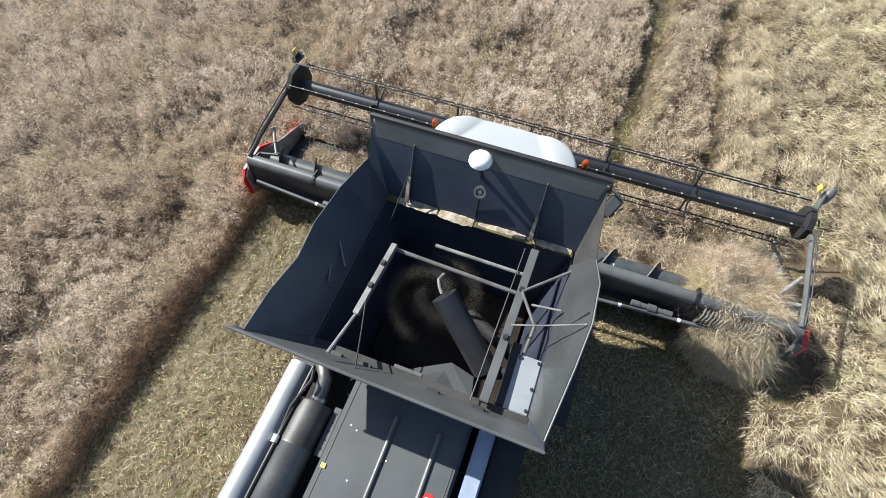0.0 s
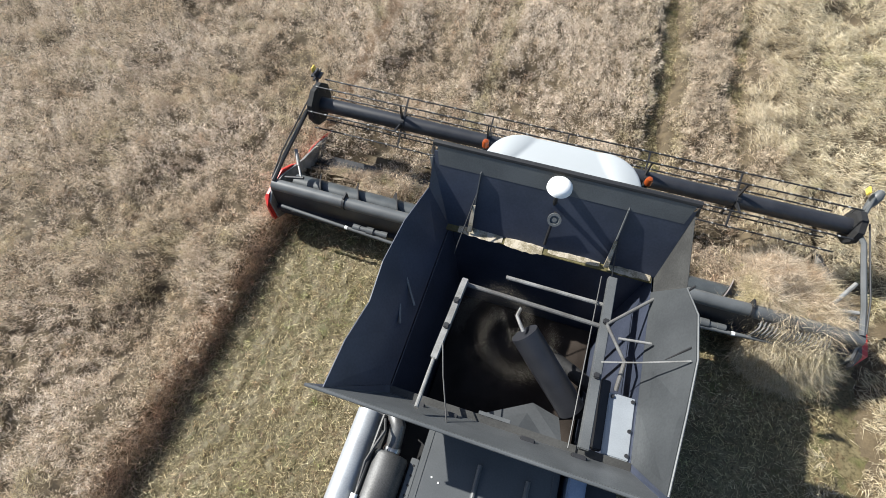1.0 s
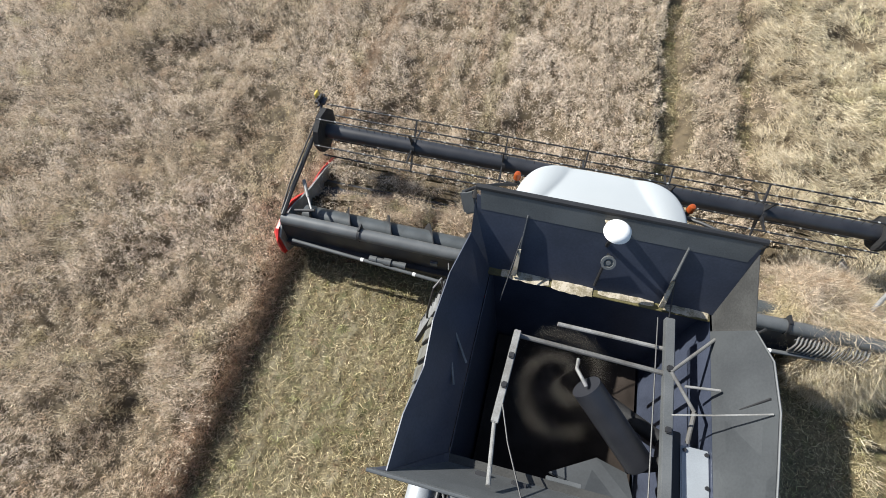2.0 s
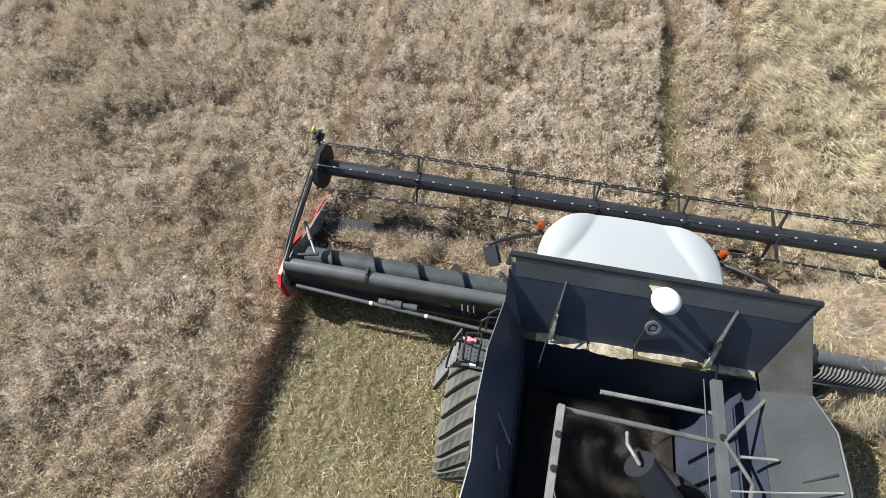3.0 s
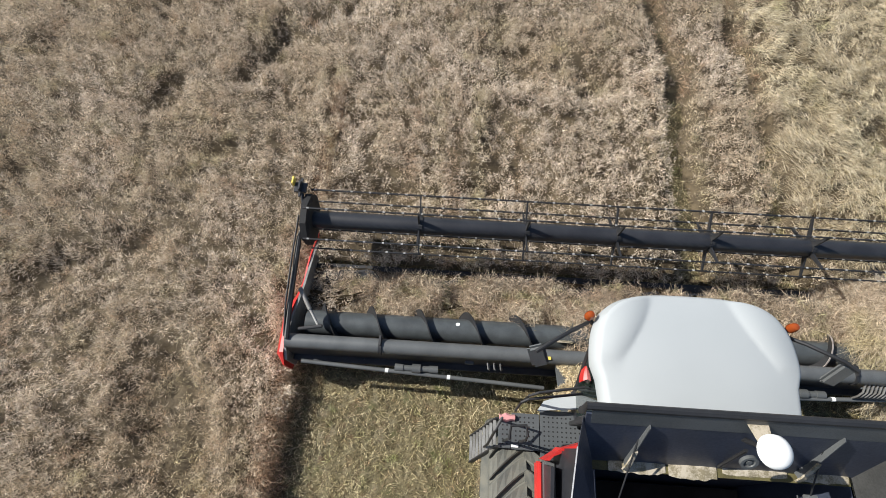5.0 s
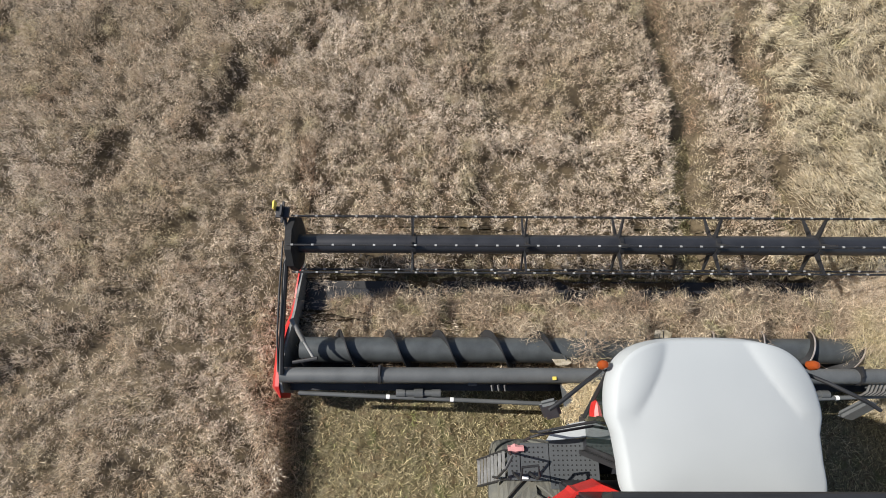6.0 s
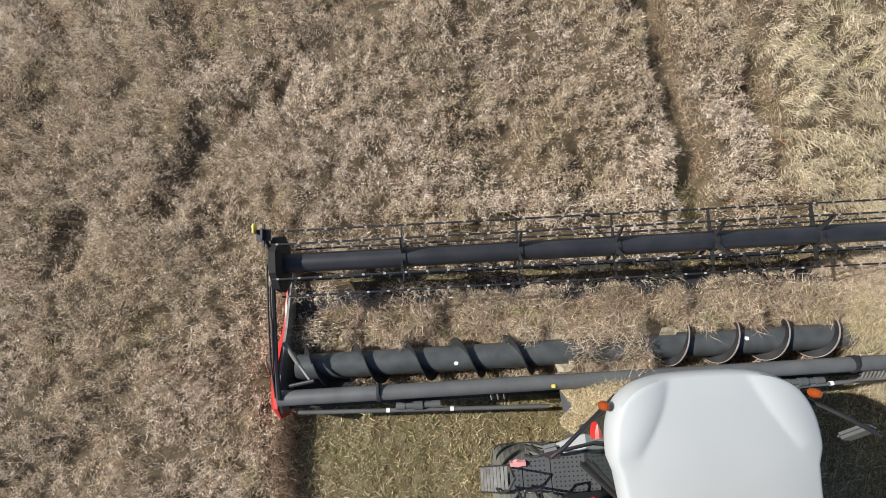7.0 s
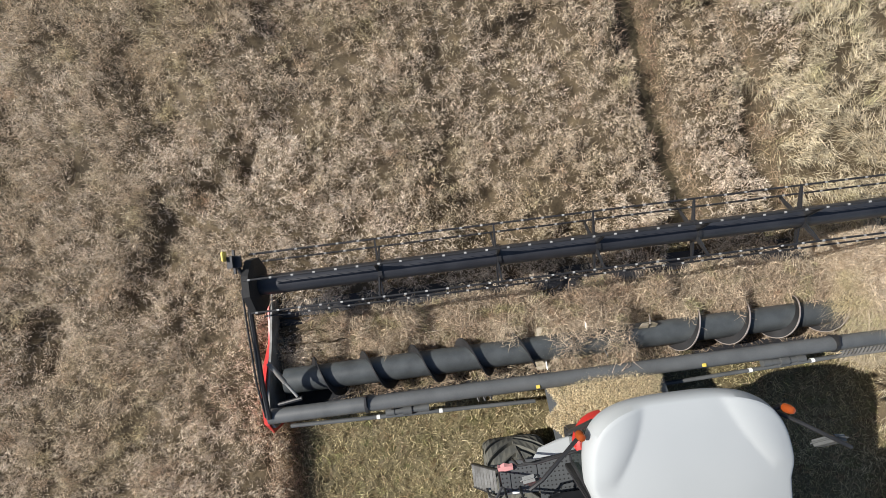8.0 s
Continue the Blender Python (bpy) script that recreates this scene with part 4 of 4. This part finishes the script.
    for pts in ([(-0.75, -2.75, 4.08), (-0.62, -3.15, 4.1), (-0.45, -3.58, 4.30)], [(0.84, -2.52, 4.03), (1.15, -2.48, 4.2), (1.53, -2.42, 4.44)], [(-0.86, -1.12, 4.35), (-0.95, -1.7, 3.9)], [(0.74, -1.12, 4.35), (0.83, -1.52, 3.92)], [(0.72, -1.5, 3.92), (0.68, -3.40, 3.95)]):
        b = B()
        bent(b, pts, 0.008, 6)
        part("cable", b, LIGHTBAR if pts[0][0] > 0.8 else BLACK, root, "", True)
    b = B()
    rod(b, (0.04, -2.44, 4.00), (0.72, -2.93, 3.52), 0.15, 24)
    spout = part("loading_auger", b, CHARCOAL, root, "dark filling auger tube", True)
    b = B()
    bent(b, [(-0.06, -2.18, 3.98), (-0.08, -2.30, 4.05), (-0.03, -2.40, 4.10), (0.02, -2.46, 4.08)], 0.018, 6)
    part("end_bracket", b, LIGHTBAR, spout, "", True)
    b = B()
    slab(b, [(-0.12, -3.22, 3.46), (0.33, -2.97, 3.46), (0.62, -3.05, 3.50), (0.68, -3.33, 3.60), (0.20, -3.34, 3.60)], 0.02)
    part("auger_cover", b, FLAP, root, "bent grey cover plate over the cross auger")
    for p, q, r in (((0.30, -2.20, 3.10), (0.98, -2.62, 3.36), 0.085), ((0.62, -2.98, 3.40), (1.02, -2.86, 3.52), 0.07)):
        b = B()
        rod(b, p, q, r, 14)
        part("drive_tube", b, PERF, root, "", True)
    b = B()
    box(b, 1.01, 1.27, -3.33, -2.72, 3.80, 3.825, 0.01)
    cover = part("cover_plate", b, PLATE, root, "pale reflective cover plate")
    for x, y in ((1.04, -2.76), (1.24, -2.76), (1.24, -3.05), (1.24, -3.28)):
        b = B()
        rod(b, (x, y, 3.82), (x, y, 3.845), 0.018, 10)
        part("bolt", b, BLACK, cover)
    b = B()
    box(b, 0.92, 1.02, -3.30, -2.6, 3.70, 3.80, 0.01)
    part("cover_side", b, BLACK, root)
    # receiver dome with its post, and the round lamp below
    b = B()
    rod(b, (0.0, -1.06, 4.40), (-0.01, -1.17, 4.84), 0.022, 8)
    rod(b, (0.02, -1.30, 3.95), (0.03, -1.16, 4.42), 0.016, 8)
    part("receiver_post", b, BLACK, root)
    b = B()
    slab(b, [(-0.11, -0.97, 4.74), (0.06, -0.97, 4.74), (0.04, -1.12, 4.79), (-0.07, -1.12, 4.79)], 0.008)
    part("receiver_bracket", b, LEDGE, root, "dusty bracket under the receiver")
    b = B()
    rings(b, [circle((-0.01, -1.17, 4.83 + z), (0, 0, 1), r, 28) for z, r in ((0, 0.115), (0.02, 0.13), (0.06, 0.125), (0.09, 0.10), (0.108, 0.06), (0.114, 0.01))])
    part("receiver_dome", b, DOME, root, "white satellite receiver dome", True)
    b = B()
    c, n = Vector((0.04, -1.24, 4.40)), Vector((0, -0.8, 0.6))
    rings(b, [circle(c + n * d, n, r, 24) for d, r in ((0, 0.075), (0.03, 0.075), (0.03, 0.05), (0.01, 0.045), (0.01, 0.03), (0.025, 0.025))])
    part("work_lamp", b, GREY, root, "round grey work lamp", True)
    # seed in the tank
    b = B()
    n = 26
    grid = [[b.verts.new((l0 + (e0 - l0) * i / n, r0 + (f0 - r0) * j / n, 0)) for i in range(n + 1)] for j in range(n + 1)]
    for row in grid:
        for v in row:
            v.co.z = 2.45 + 0.18 * math.exp(-((v.co.x + 0.1) ** 2 + (v.co.y + 2.3) ** 2) / 0.35) + 0.03 * noise.noise(v.co * 4)
    for j in range(n):
        for i in range(n):
            b.faces.new((grid[j][i], grid[j][i + 1], grid[j + 1][i + 1], grid[j + 1][i]))
    seed = part("seed_heap", b, GRAIN, None, "", True)
    return tagged(seed, "dark brown rapeseed heaped in the grain tank", "grain", kind="stuff")


def build_combine():
    root = thing("combine_harvester", "charcoal and red combine harvester with open grain tank", "combine")
    build_roof(root)
    wheels = [build_wheel(root, "front_wheel", s * 1.465, -1.78, 0.97, 0.95, "large front drive tyre with deep lugs") for s in (-1, 1)]
    rear = [build_wheel(root, "rear_wheel", s * 1.35, -6.0, 0.66, 0.48, "smaller rear steering tyre") for s in (-1, 1)]
    # cab
    b = B()
    box(b, -0.80, 0.80, -0.90, -0.42, 1.75, 2.05, 0.03)
    part("cab_floor", b, CHARCOAL, root)
    for x in (-0.86, 0.86):
        for y0, y1 in ((-0.84, -0.84), (-0.44, 0.18)):
            b = B()
            rod(b, (x * 0.92, y0, 2.05), (x, y1, 3.56), 0.035, 10)
            part("cab_pillar", b, BLACK, root)
    for pts in ([(-0.78, -0.42, 2.05), (0.78, -0.42, 2.05), (0.84, 0.20, 3.54), (-0.84, 0.20, 3.54)], [(-0.80, -0.8, 2.05), (-0.80, -0.46, 2.05), (-0.87, 0.14, 3.54), (-0.87, -0.8, 3.54)], [(0.80, -0.8, 2.05), (0.80, -0.46, 2.05), (0.87, 0.14, 3.54), (0.87, -0.8, 3.54)]):
        b = B()
        slab(b, pts, 0.008)
        part("cab_window", b, GLASS, root, "tinted cab glass")
    b = B()
    box(b, -0.9, 0.9, -0.92, -0.86, 2.0, 3.5, 0.01)
    part("cab_rear_wall", b, BLACK, root)
    b = B()
    loops = []
    for i in range(9):
        a = math.pi * (0.5 + 0.5 * i / 8)
        x, y = -0.48 + 0.40 * math.cos(a), -0.42 + 0.40 * math.sin(a)
        u, v = -0.48 + 0.34 * math.cos(a), -0.40 + 0.34 * math.sin(a)
        loops.append([(x, y, 2.55), (x, y, 2.75), (u, v, 2.78), (u, v, 2.55)])
    rings(b, loops)
    part("corner_fairing", b, RED, root, "red curved cab corner", True)
    # beacons and mirrors
    for s in (-1, 1):
        b = B()
        rod(b, (0.03 + s * 1.09, 0.13, 3.66), (0.03 + s * 1.09, 0.13, 3.74), 0.03, 10)
        rod(b, (s * 0.98, 0.08, 3.62), (0.03 + s * 1.09, 0.13, 3.68), 0.025, 8)
        stand = part("beacon", b, BLACK, root, "orange warning beacon on a black bracket")
        b = B()
        rings(b, [circle((0.03 + s * 1.09, 0.13, 3.74 + z), (0, 0, 1), r, 20) for z, r in ((0, 0.050), (0.07, 0.048), (0.10, 0.036), (0.112, 0.01))])
        part("lens", b, AMBER, stand, "orange lens", True)
        b = B()
        bent(b, [(s * 1.05, 0.08, 3.66), (s * 1.25, -0.04, 3.76), (s * 1.52, -0.22, 3.86), (s * 1.66, -0.31, 3.84)], 0.022, 8)
        arm = part("mirror_arm", b, BLACK, root, "black mirror arm", True)
        b = B()
        box(b, -0.095, 0.095, -0.035, 0.035, -0.17, 0.17, 0.03, pose(s * 1.60, -0.31, 3.63, -32, s * 14, s * -14))
        part("mirror_housing", b, GREY, arm, "dark mirror housing", True)
    # platform, steps and rails
    for x0, x1, y0, y1 in ((-1.262, -0.60, -1.36, -0.735), (-1.652, -1.268, -1.26, -0.79), (-1.83, -1.658, -1.25, -0.89)):
        b = B()
        box(b, x0, x1, y0, y1, 1.84, 1.88, 0.008)
        deck = part("platform", b, DECK, root, "perforated dark steel platform")
        b = B()
        for i in range(int((x1 - x0 - 0.04) / 0.06)):
            for j in range(int((y1 - y0 - 0.04) / 0.06)):
                b.faces.new([b.verts.new(p) for p in circle((x0 + 0.055 + 0.06 * i, y0 + 0.055 + 0.06 * j, 1.884), (0, 0, 1), 0.012, 6)])
        tagged(part("perforations", b, PERF, deck), kind="stuff")
    b = B()
    box(b, -1.80, -0.70, -1.22, -0.90, 1.78, 1.84, 0.01)
    part("platform_beam", b, BLACK, root)
    # the ladder hangs outwards and back from the platform's edge
    for k in range(8):
        b = B()
        x, y, z = -1.87 - 0.039 * k, -1.07 - 0.030 * k, 1.82 - 0.115 * k
        box(b, x - 0.030, x + 0.012, y - 0.17, y + 0.17, z - 0.012, z + 0.012, 0.004)
        part("step", b, LIGHTBAR, root, "ribbed access step")
    for d in (-0.18, 0.18):
        b = B()
        rings(b, [[(x - 0.035, y + d - 0.01, z), (x + 0.035, y + d - 0.01, z), (x + 0.035, y + d + 0.01, z), (x - 0.035, y + d + 0.01, z)] for x, y, z in ((-1.84, -1.05, 1.90), (-2.15, -1.29, 0.98))])
        part("ladder_side", b, BLACK, root)
    for pts in ([(-1.50, -0.64, 1.88), (-1.50, -0.61, 2.45), (-1.40, -0.58, 2.58), (-0.76, -0.47, 2.60), (-0.68, -0.46, 2.50), (-0.68, -0.5, 2.05)], [(-1.60, -0.76, 1.88), (-1.58, -0.68, 2.32), (-1.50, -0.65, 2.40), (-0.80, -0.54, 2.42)],
                [(-1.765, -1.16, 1.88), (-1.765, -1.15, 2.50), (-1.75, -1.00, 2.60), (-1.56, -0.98, 2.60), (-1.545, -1.10, 2.57), (-1.55, -1.15, 2.45), (-1.55, -1.16, 1.88)], [(-1.82, -0.90, 1.88), (-1.84, -0.90, 2.40), (-1.92, -1.05, 2.35), (-1.98, -1.22, 1.9), (-2.0, -1.25, 1.6)]):
        b = B()
        bent(b, pts, 0.017, 8)
        part("guard_rail", b, BLACK, root, "black guard rail", True)
    b = B()
    rings(b, [[(-1.72 + u + 0.02 * math.sin(5 * k + 9 * u), -0.86 + 0.05 * w * (1 + 0.3 * math.sin(4 * k)), 1.884 + z) for u, w, z in ((-0.09 + 0.045 * k, -1, 0), (-0.09 + 0.045 * k, -0.5, 0.05 + 0.02 * (k % 2)), (-0.09 + 0.045 * k, 0.5, 0.06 - 0.02 * (k % 2)), (-0.09 + 0.045 * k, 1, 0))] for k in range(5)])
    part("rag", b, RAG, root, "faded pink cloth rag", True)
    b = B()
    box(b, -1.66, -1.56, -1.235, -1.20, 1.884, 1.90, 0.004)
    part("white_mark", b, DOME, root, "white reflective mark")
    b = B()
    slab(b, [(-1.32, -0.755, 1.96), (-0.67, -0.69, 2.0), (-0.55, -0.605, 2.0), (-0.667, -0.48, 2.0), (-0.955, -0.528, 1.99), (-1.223, -0.618, 1.97)], 0.03)
    part("wing_panel", b, WHITE, root, "pale grey wing panel")
    # body
    b = B()
    box(b, -1.30, 1.30, -6.6, -3.30, 1.15, 2.45, 0.05)
    box(b, -0.95, 0.95, -3.30, -1.40, 1.15, 2.05, 0.03)
    part("body", b, CHARCOAL, root, "charcoal machine body")
    b = B()
    box(b, -1.20, 1.36, -3.36, -1.22, 2.04, 3.80, 0.03)
    bmesh.ops.delete(b, geom=[f for f in b.faces if f.normal.z > 0.9 and f.calc_center_median().z > 3.7], context="FACES")
    part("tank_shell", b, CHARCOAL, root, "charcoal outer tank wall")
    for s in (-1, 1):
        b = B()
        profile(b, *sorted((s * 1.305, s * 1.345)), [(-6.3, 1.5), (-3.0, 1.5), (-2.9, 2.02), (-1.45, 2.02), (-1.40, 2.2), (-1.42, 2.95), (-3.2, 2.6), (-6.3, 2.4)])
        part("side_panel", b, CHARCOAL, root, "charcoal side panel")
        b = B()
        box(b, *sorted((s * 1.31, s * 1.39)), -6.3, -3.42, 2.05, 3.0, 0.03)
        part("rear_panel", b, RED, root, "red lower side panel")
        b = B()
        box(b, *sorted((s * 1.348, s * 1.41)), -2.95, -1.38, 2.22, 2.46, 0.02)
        part("front_panel", b, RED, root, "red front side panel")
        b = B()
        box(b, *sorted((s * 1.20, s * 1.95)), -2.9, -1.25, 2.03, 2.07, 0.012)
        part("mudguard", b, BLACK, root) if s > 0 else b.free()
    b = B()
    box(b, -1.346, -1.205, -2.95, -1.36, 2.30, 2.56, 0.02)
    part("side_rail", b, GREY, root, "grey rail inside the red side panel")
    b = B()
    slab(b, [(-1.40, -1.35, 2.50), (-1.20, -1.22, 2.52), (-0.90, -1.13, 2.52), (-0.70, -1.205, 2.52), (-1.20, -1.205, 2.52), (-1.34, -1.35, 2.50)][::-1], 0.35)
    part("corner_panel", b, RED, root, "red front corner panel")
    b = B()
    profile(b, -0.66, 0.66, [(-1.2, 1.2), (-1.2, 1.68), (0.0, 1.14), (0.02, 0.5), (-0.2, 0.5)])
    part("feeder_house", b, CHARCOAL, root, "dark feeder house")
    b = B()
    profile(b, -0.88, 0.98, [(-0.95, 1.58), (-0.95, 1.64), (0.0, 1.20), (0.14, 1.20), (0.14, 1.15), (0.0, 1.15)])
    part("feeder_cover", b, DECK, root)
    b = B()
    rod(b, (-1.6, -1.78, 0.97), (1.6, -1.78, 0.97), 0.13, 14)
    part("front_axle", b, CHARCOAL, root)
    b = B()
    rod(b, (-1.35, -6.0, 0.66), (1.35, -6.0, 0.66), 0.09, 12)
    part("rear_axle", b, CHARCOAL, root)
    # engine deck, nearly as high as the tank's rim
    b = B()
    box(b, -0.66, 0.78, -6.4, -3.40, 2.44, 3.30, 0.03)
    hood = part("engine_hood", b, DECK, root, "dark grey ribbed engine hood")
    # black box between muffler and hood: the bay's deep shade is its colour
    b = B()
    box(b, -1.24, -0.67, -6.4, -3.38, 2.44, 2.95, 0.01)
    part("engine_bay", b, PERF, root, "engine bay floor, the bay's shade put into its black colour")
    for x in (-0.04, 0.47):
        b = B()
        rod(b, (x, -6.3, 3.312), (x, -3.72, 3.312), 0.026, 10)
        part("hood_rib", b, GREY, hood, "", True)
    b = B()
    for x in (-0.60, 0.715):
        box(b, x - 0.006, x + 0.006, -6.35, -3.45, 3.296, 3.306, 0)
    part("seam", b, GREY, hood)
    b = B()
    box(b, -0.75, -0.66, -4.40, -3.86, 3.25, 3.27, 0.006)
    strip = part("punched_strip", b, GREY, hood)
    for k in range(5):
        b = B()
        rod(b, (-0.705, -4.32 + 0.097 * k, 3.268), (-0.705, -4.32 + 0.097 * k, 3.273), 0.013, 8)
        part("hole", b, PERF, strip)
    b = B()
    rings(b, [circle((0.58, -4.37, 3.303 + d), (0, 0, 1), 0.065, 24) for d in (0, 0.004)])
    sign = part("round_sticker", b, RED, hood, "red and white round warning sticker")
    b = B()
    box(b, 0.54, 0.62, -4.39, -4.35, 3.309, 3.313, 0)
    part("white_bar", b, DOME, sign, "white bar")
    b = B()
    box(b, -0.62, -0.565, -4.48, -4.43, 3.308, 3.312, 0)
    part("yellow_sticker", b, YELLOW, hood)
    for x, y in ((-0.49, -3.98), (-0.41, -4.01), (0.02, -4.18), (-0.29, -4.5)):
        b = B()
        rod(b, (x, y, 3.30), (x, y, 3.306), 0.010, 8)
        part("rivet", b, DOME, hood)
    b = B()
    box(b, 0.862, 1.05, -6.4, -3.40, 2.44, 3.30, 0.02)
    part("cover_strip", b, BLUE, root, "pale blue-grey cover strip")
    b = B()
    box(b, 1.07, 1.42, -6.4, -3.42, 2.44, 3.05, 0.02)
    part("side_deck", b, BLACK, root)
    b = B()
    rings(b, [circle(Vector((-0.977, -3.885, 3.25)).lerp(Vector((-1.0, -5.3, 3.25)), f), (-0.02, -1.4, 0), r, 32) for f, r in ((0, 0.09), (0.01, 0.186), (0.03, 0.203), (0.34, 0.203), (0.345, 0.207), (0.355, 0.207), (0.36, 0.203), (0.97, 0.203), (0.99, 0.186), (1, 0.09))])
    part("muffler", b, MUFFLER, root, "round brushed-steel exhaust muffler", True)
    b = B()
    bent(b, [(-0.977, -3.90, 3.27), (-0.977, -3.76, 3.30), (-0.985, -3.62, 3.36), (-1.06, -3.52, 3.36), (-1.16, -3.44, 3.25)], 0.085, 16)
    part("exhaust_elbow", b, MUFFLER, root, "", True)
    b = B()
    rings(b, [circle((-0.977, y, 3.27), (0, 1, 0), q, 20) for y, q in ((-3.885, 0.092), (-3.85, 0.098), (-3.83, 0.092))])
    part("clamp_ring", b, STEEL, root, "bright clamp ring", True)
    b = B()
    rod(b, (-1.331, -3.56, 3.30), (-1.331, -6.6, 3.30), 0.142, 28)
    part("unloading_tube", b, TUBE, root, "long silver unloading tube", True)
    b = B()
    rod(b, (-1.155, -3.56, 3.40), (-1.165, -5.3, 3.40), 0.024, 10)
    part("pipe", b, BLACK, root, "", True)
    b = B()
    bent(b, [(-1.13, -3.60, 3.42), (-1.08, -3.72, 3.48), (-1.13, -3.88, 3.46), (-1.18, -4.05, 3.42), (-1.16, -4.4, 3.40)], 0.017, 6)
    part("hose", b, BLACK, root, "", True)
    b = B()
    rod(b, (-1.17, -4.36, 3.42), (-1.17, -4.44, 3.42), 0.036, 12)
    part("pipe_coupling", b, DOME, root, "pale pipe coupling", True)
    b = B()
    box(b, -1.45, -1.15, -3.62, -3.37, 2.46, 3.32, 0.04)
    part("tube_pivot", b, CHARCOAL, root)
    for y in (-4.6, -5.9):
        b = B()
        box(b, -1.42, -1.25, y - 0.05, y + 0.05, 2.44, 3.19, 0.01)
        part("tube_cradle", b, BLACK, root)
        b = B()
        box(b, -1.06, -0.90, y - 0.04, y + 0.04, 2.94, 3.07, 0.01)
        part("muffler_bracket", b, BLACK, root)
    seed = build_tank(root)
    return root, wheels, rear, seed


build_ground()
build_stubble()
build_edge()
build_track_stems()
build_crop()
strips = build_strips()
header, reel, auger, reel_bats = build_header()
riding, whirl, tangle, hanging = build_straw()
combine, front_wheels, rear_wheels, seed_heap = build_combine()
riding.append(seed_heap)


# ---- what moves ----
def motions():
    half = [0.5 * i for i in range(17)]
    for ob in (combine, header, *riding):
        walk(ob, [(t, stand(t)) for t in half])
    # the tangles work their way outwards over the header's end
    for ob, dx, dy, end in ((tangle, 0.45, 0.30, 4.5), (hanging, 0.62, 0.10, 2.0)):
        def slip(t):
            f = min(1, max(0, (t - 1) / end))
            return f * f * (3 - 2 * f)
        walk(ob, [(t, stand(t, dx * slip(t), dy * slip(t))) for t in half])
    walk(whirl, [(t, stand(t) @ pose(-0.15, -2.30, 3.62, 0, 0, 55 * t / 0.5)) for t in half])
    for wheels, r in ((front_wheels, 0.97), (rear_wheels, 0.66)):
        for w in wheels:
            x, y, z = w.location
            walk(w, [(t, pose(x, y, z, -math.degrees(run(t) / r))) for t in half])
    fine = [0.2 * i for i in range(41)]
    walk(reel, [(t, pose(0, *REEL, 20 - 165 * t)) for t in fine])
    # the bats stay upright while the reel turns
    for k, pieces in reel_bats:
        a = math.tau * k / 6
        for ob in pieces:
            walk(ob, [(t, pose(0, REEL_R * math.cos(a), REEL_R * math.sin(a), 165 * t - 20)) for t in fine])
    walk(auger, [(t, pose(0, *AUG, -880 * t)) for t in [0.1 * i for i in range(81)]])
    # each row stands until the knife comes, is laid back and then rides along on the table
    for mid, ob in strips:
        def when(ahead):
            """The time at which the row is that far ahead of the machine's origin."""
            return next((0.01 * i for i in range(900) if gone(0.01 * i)[1] + ahead >= mid), 9.0)
        rows = []
        for ahead, lay in ((3.0, 0), (2.6, 10), (2.2, 28), (1.75, 58)):
            t = when(ahead)
            if t < 8 and not (rows and t - rows[-1][0] < 0.04):
                rows.append((t, pose(0, mid, 0, lay)))
        if not rows:
            walk(ob, [(0.0, pose(0, mid, 0)), (8.0, pose(0, mid, 0))])
            continue
        if rows[0][0] > 0.05:
            rows.insert(0, (0.0, pose(0, mid, 0)))
        t0 = when(1.75)
        x0 = gone(t0)[0]
        for dt, y, z, lay in ((0.22, 1.64, 0.08, 68), (0.45, 1.50, 0.20, 71), (0.80, 1.38, 0.30, 74), (1.20, 1.26, 0.22, 78), (1.7, 1.18, 0.08, 80)):
            t = t0 + dt
            if t < 7.97:
                rows.append((t, pose(gone(t)[0] - x0, gone(t)[1] + y, z, lay)))
        last = rows[-1][0]
        if t0 + 1.7 < 7.5:
            for t in half:
                if t > last + 0.2:
                    rows.append((t, pose(gone(t)[0] - x0, gone(t)[1] + 1.18, 0.08, 80)))
        if rows[-1][0] < 8:
            f = rows[-1][1]
            on = gone(8.0)[1] - gone(rows[-1][0])[1] if t0 < 8 else 0
            rows.append((8.0, Matrix.Translation((0, on, 0)) @ f))
        walk(ob, rows)


motions()
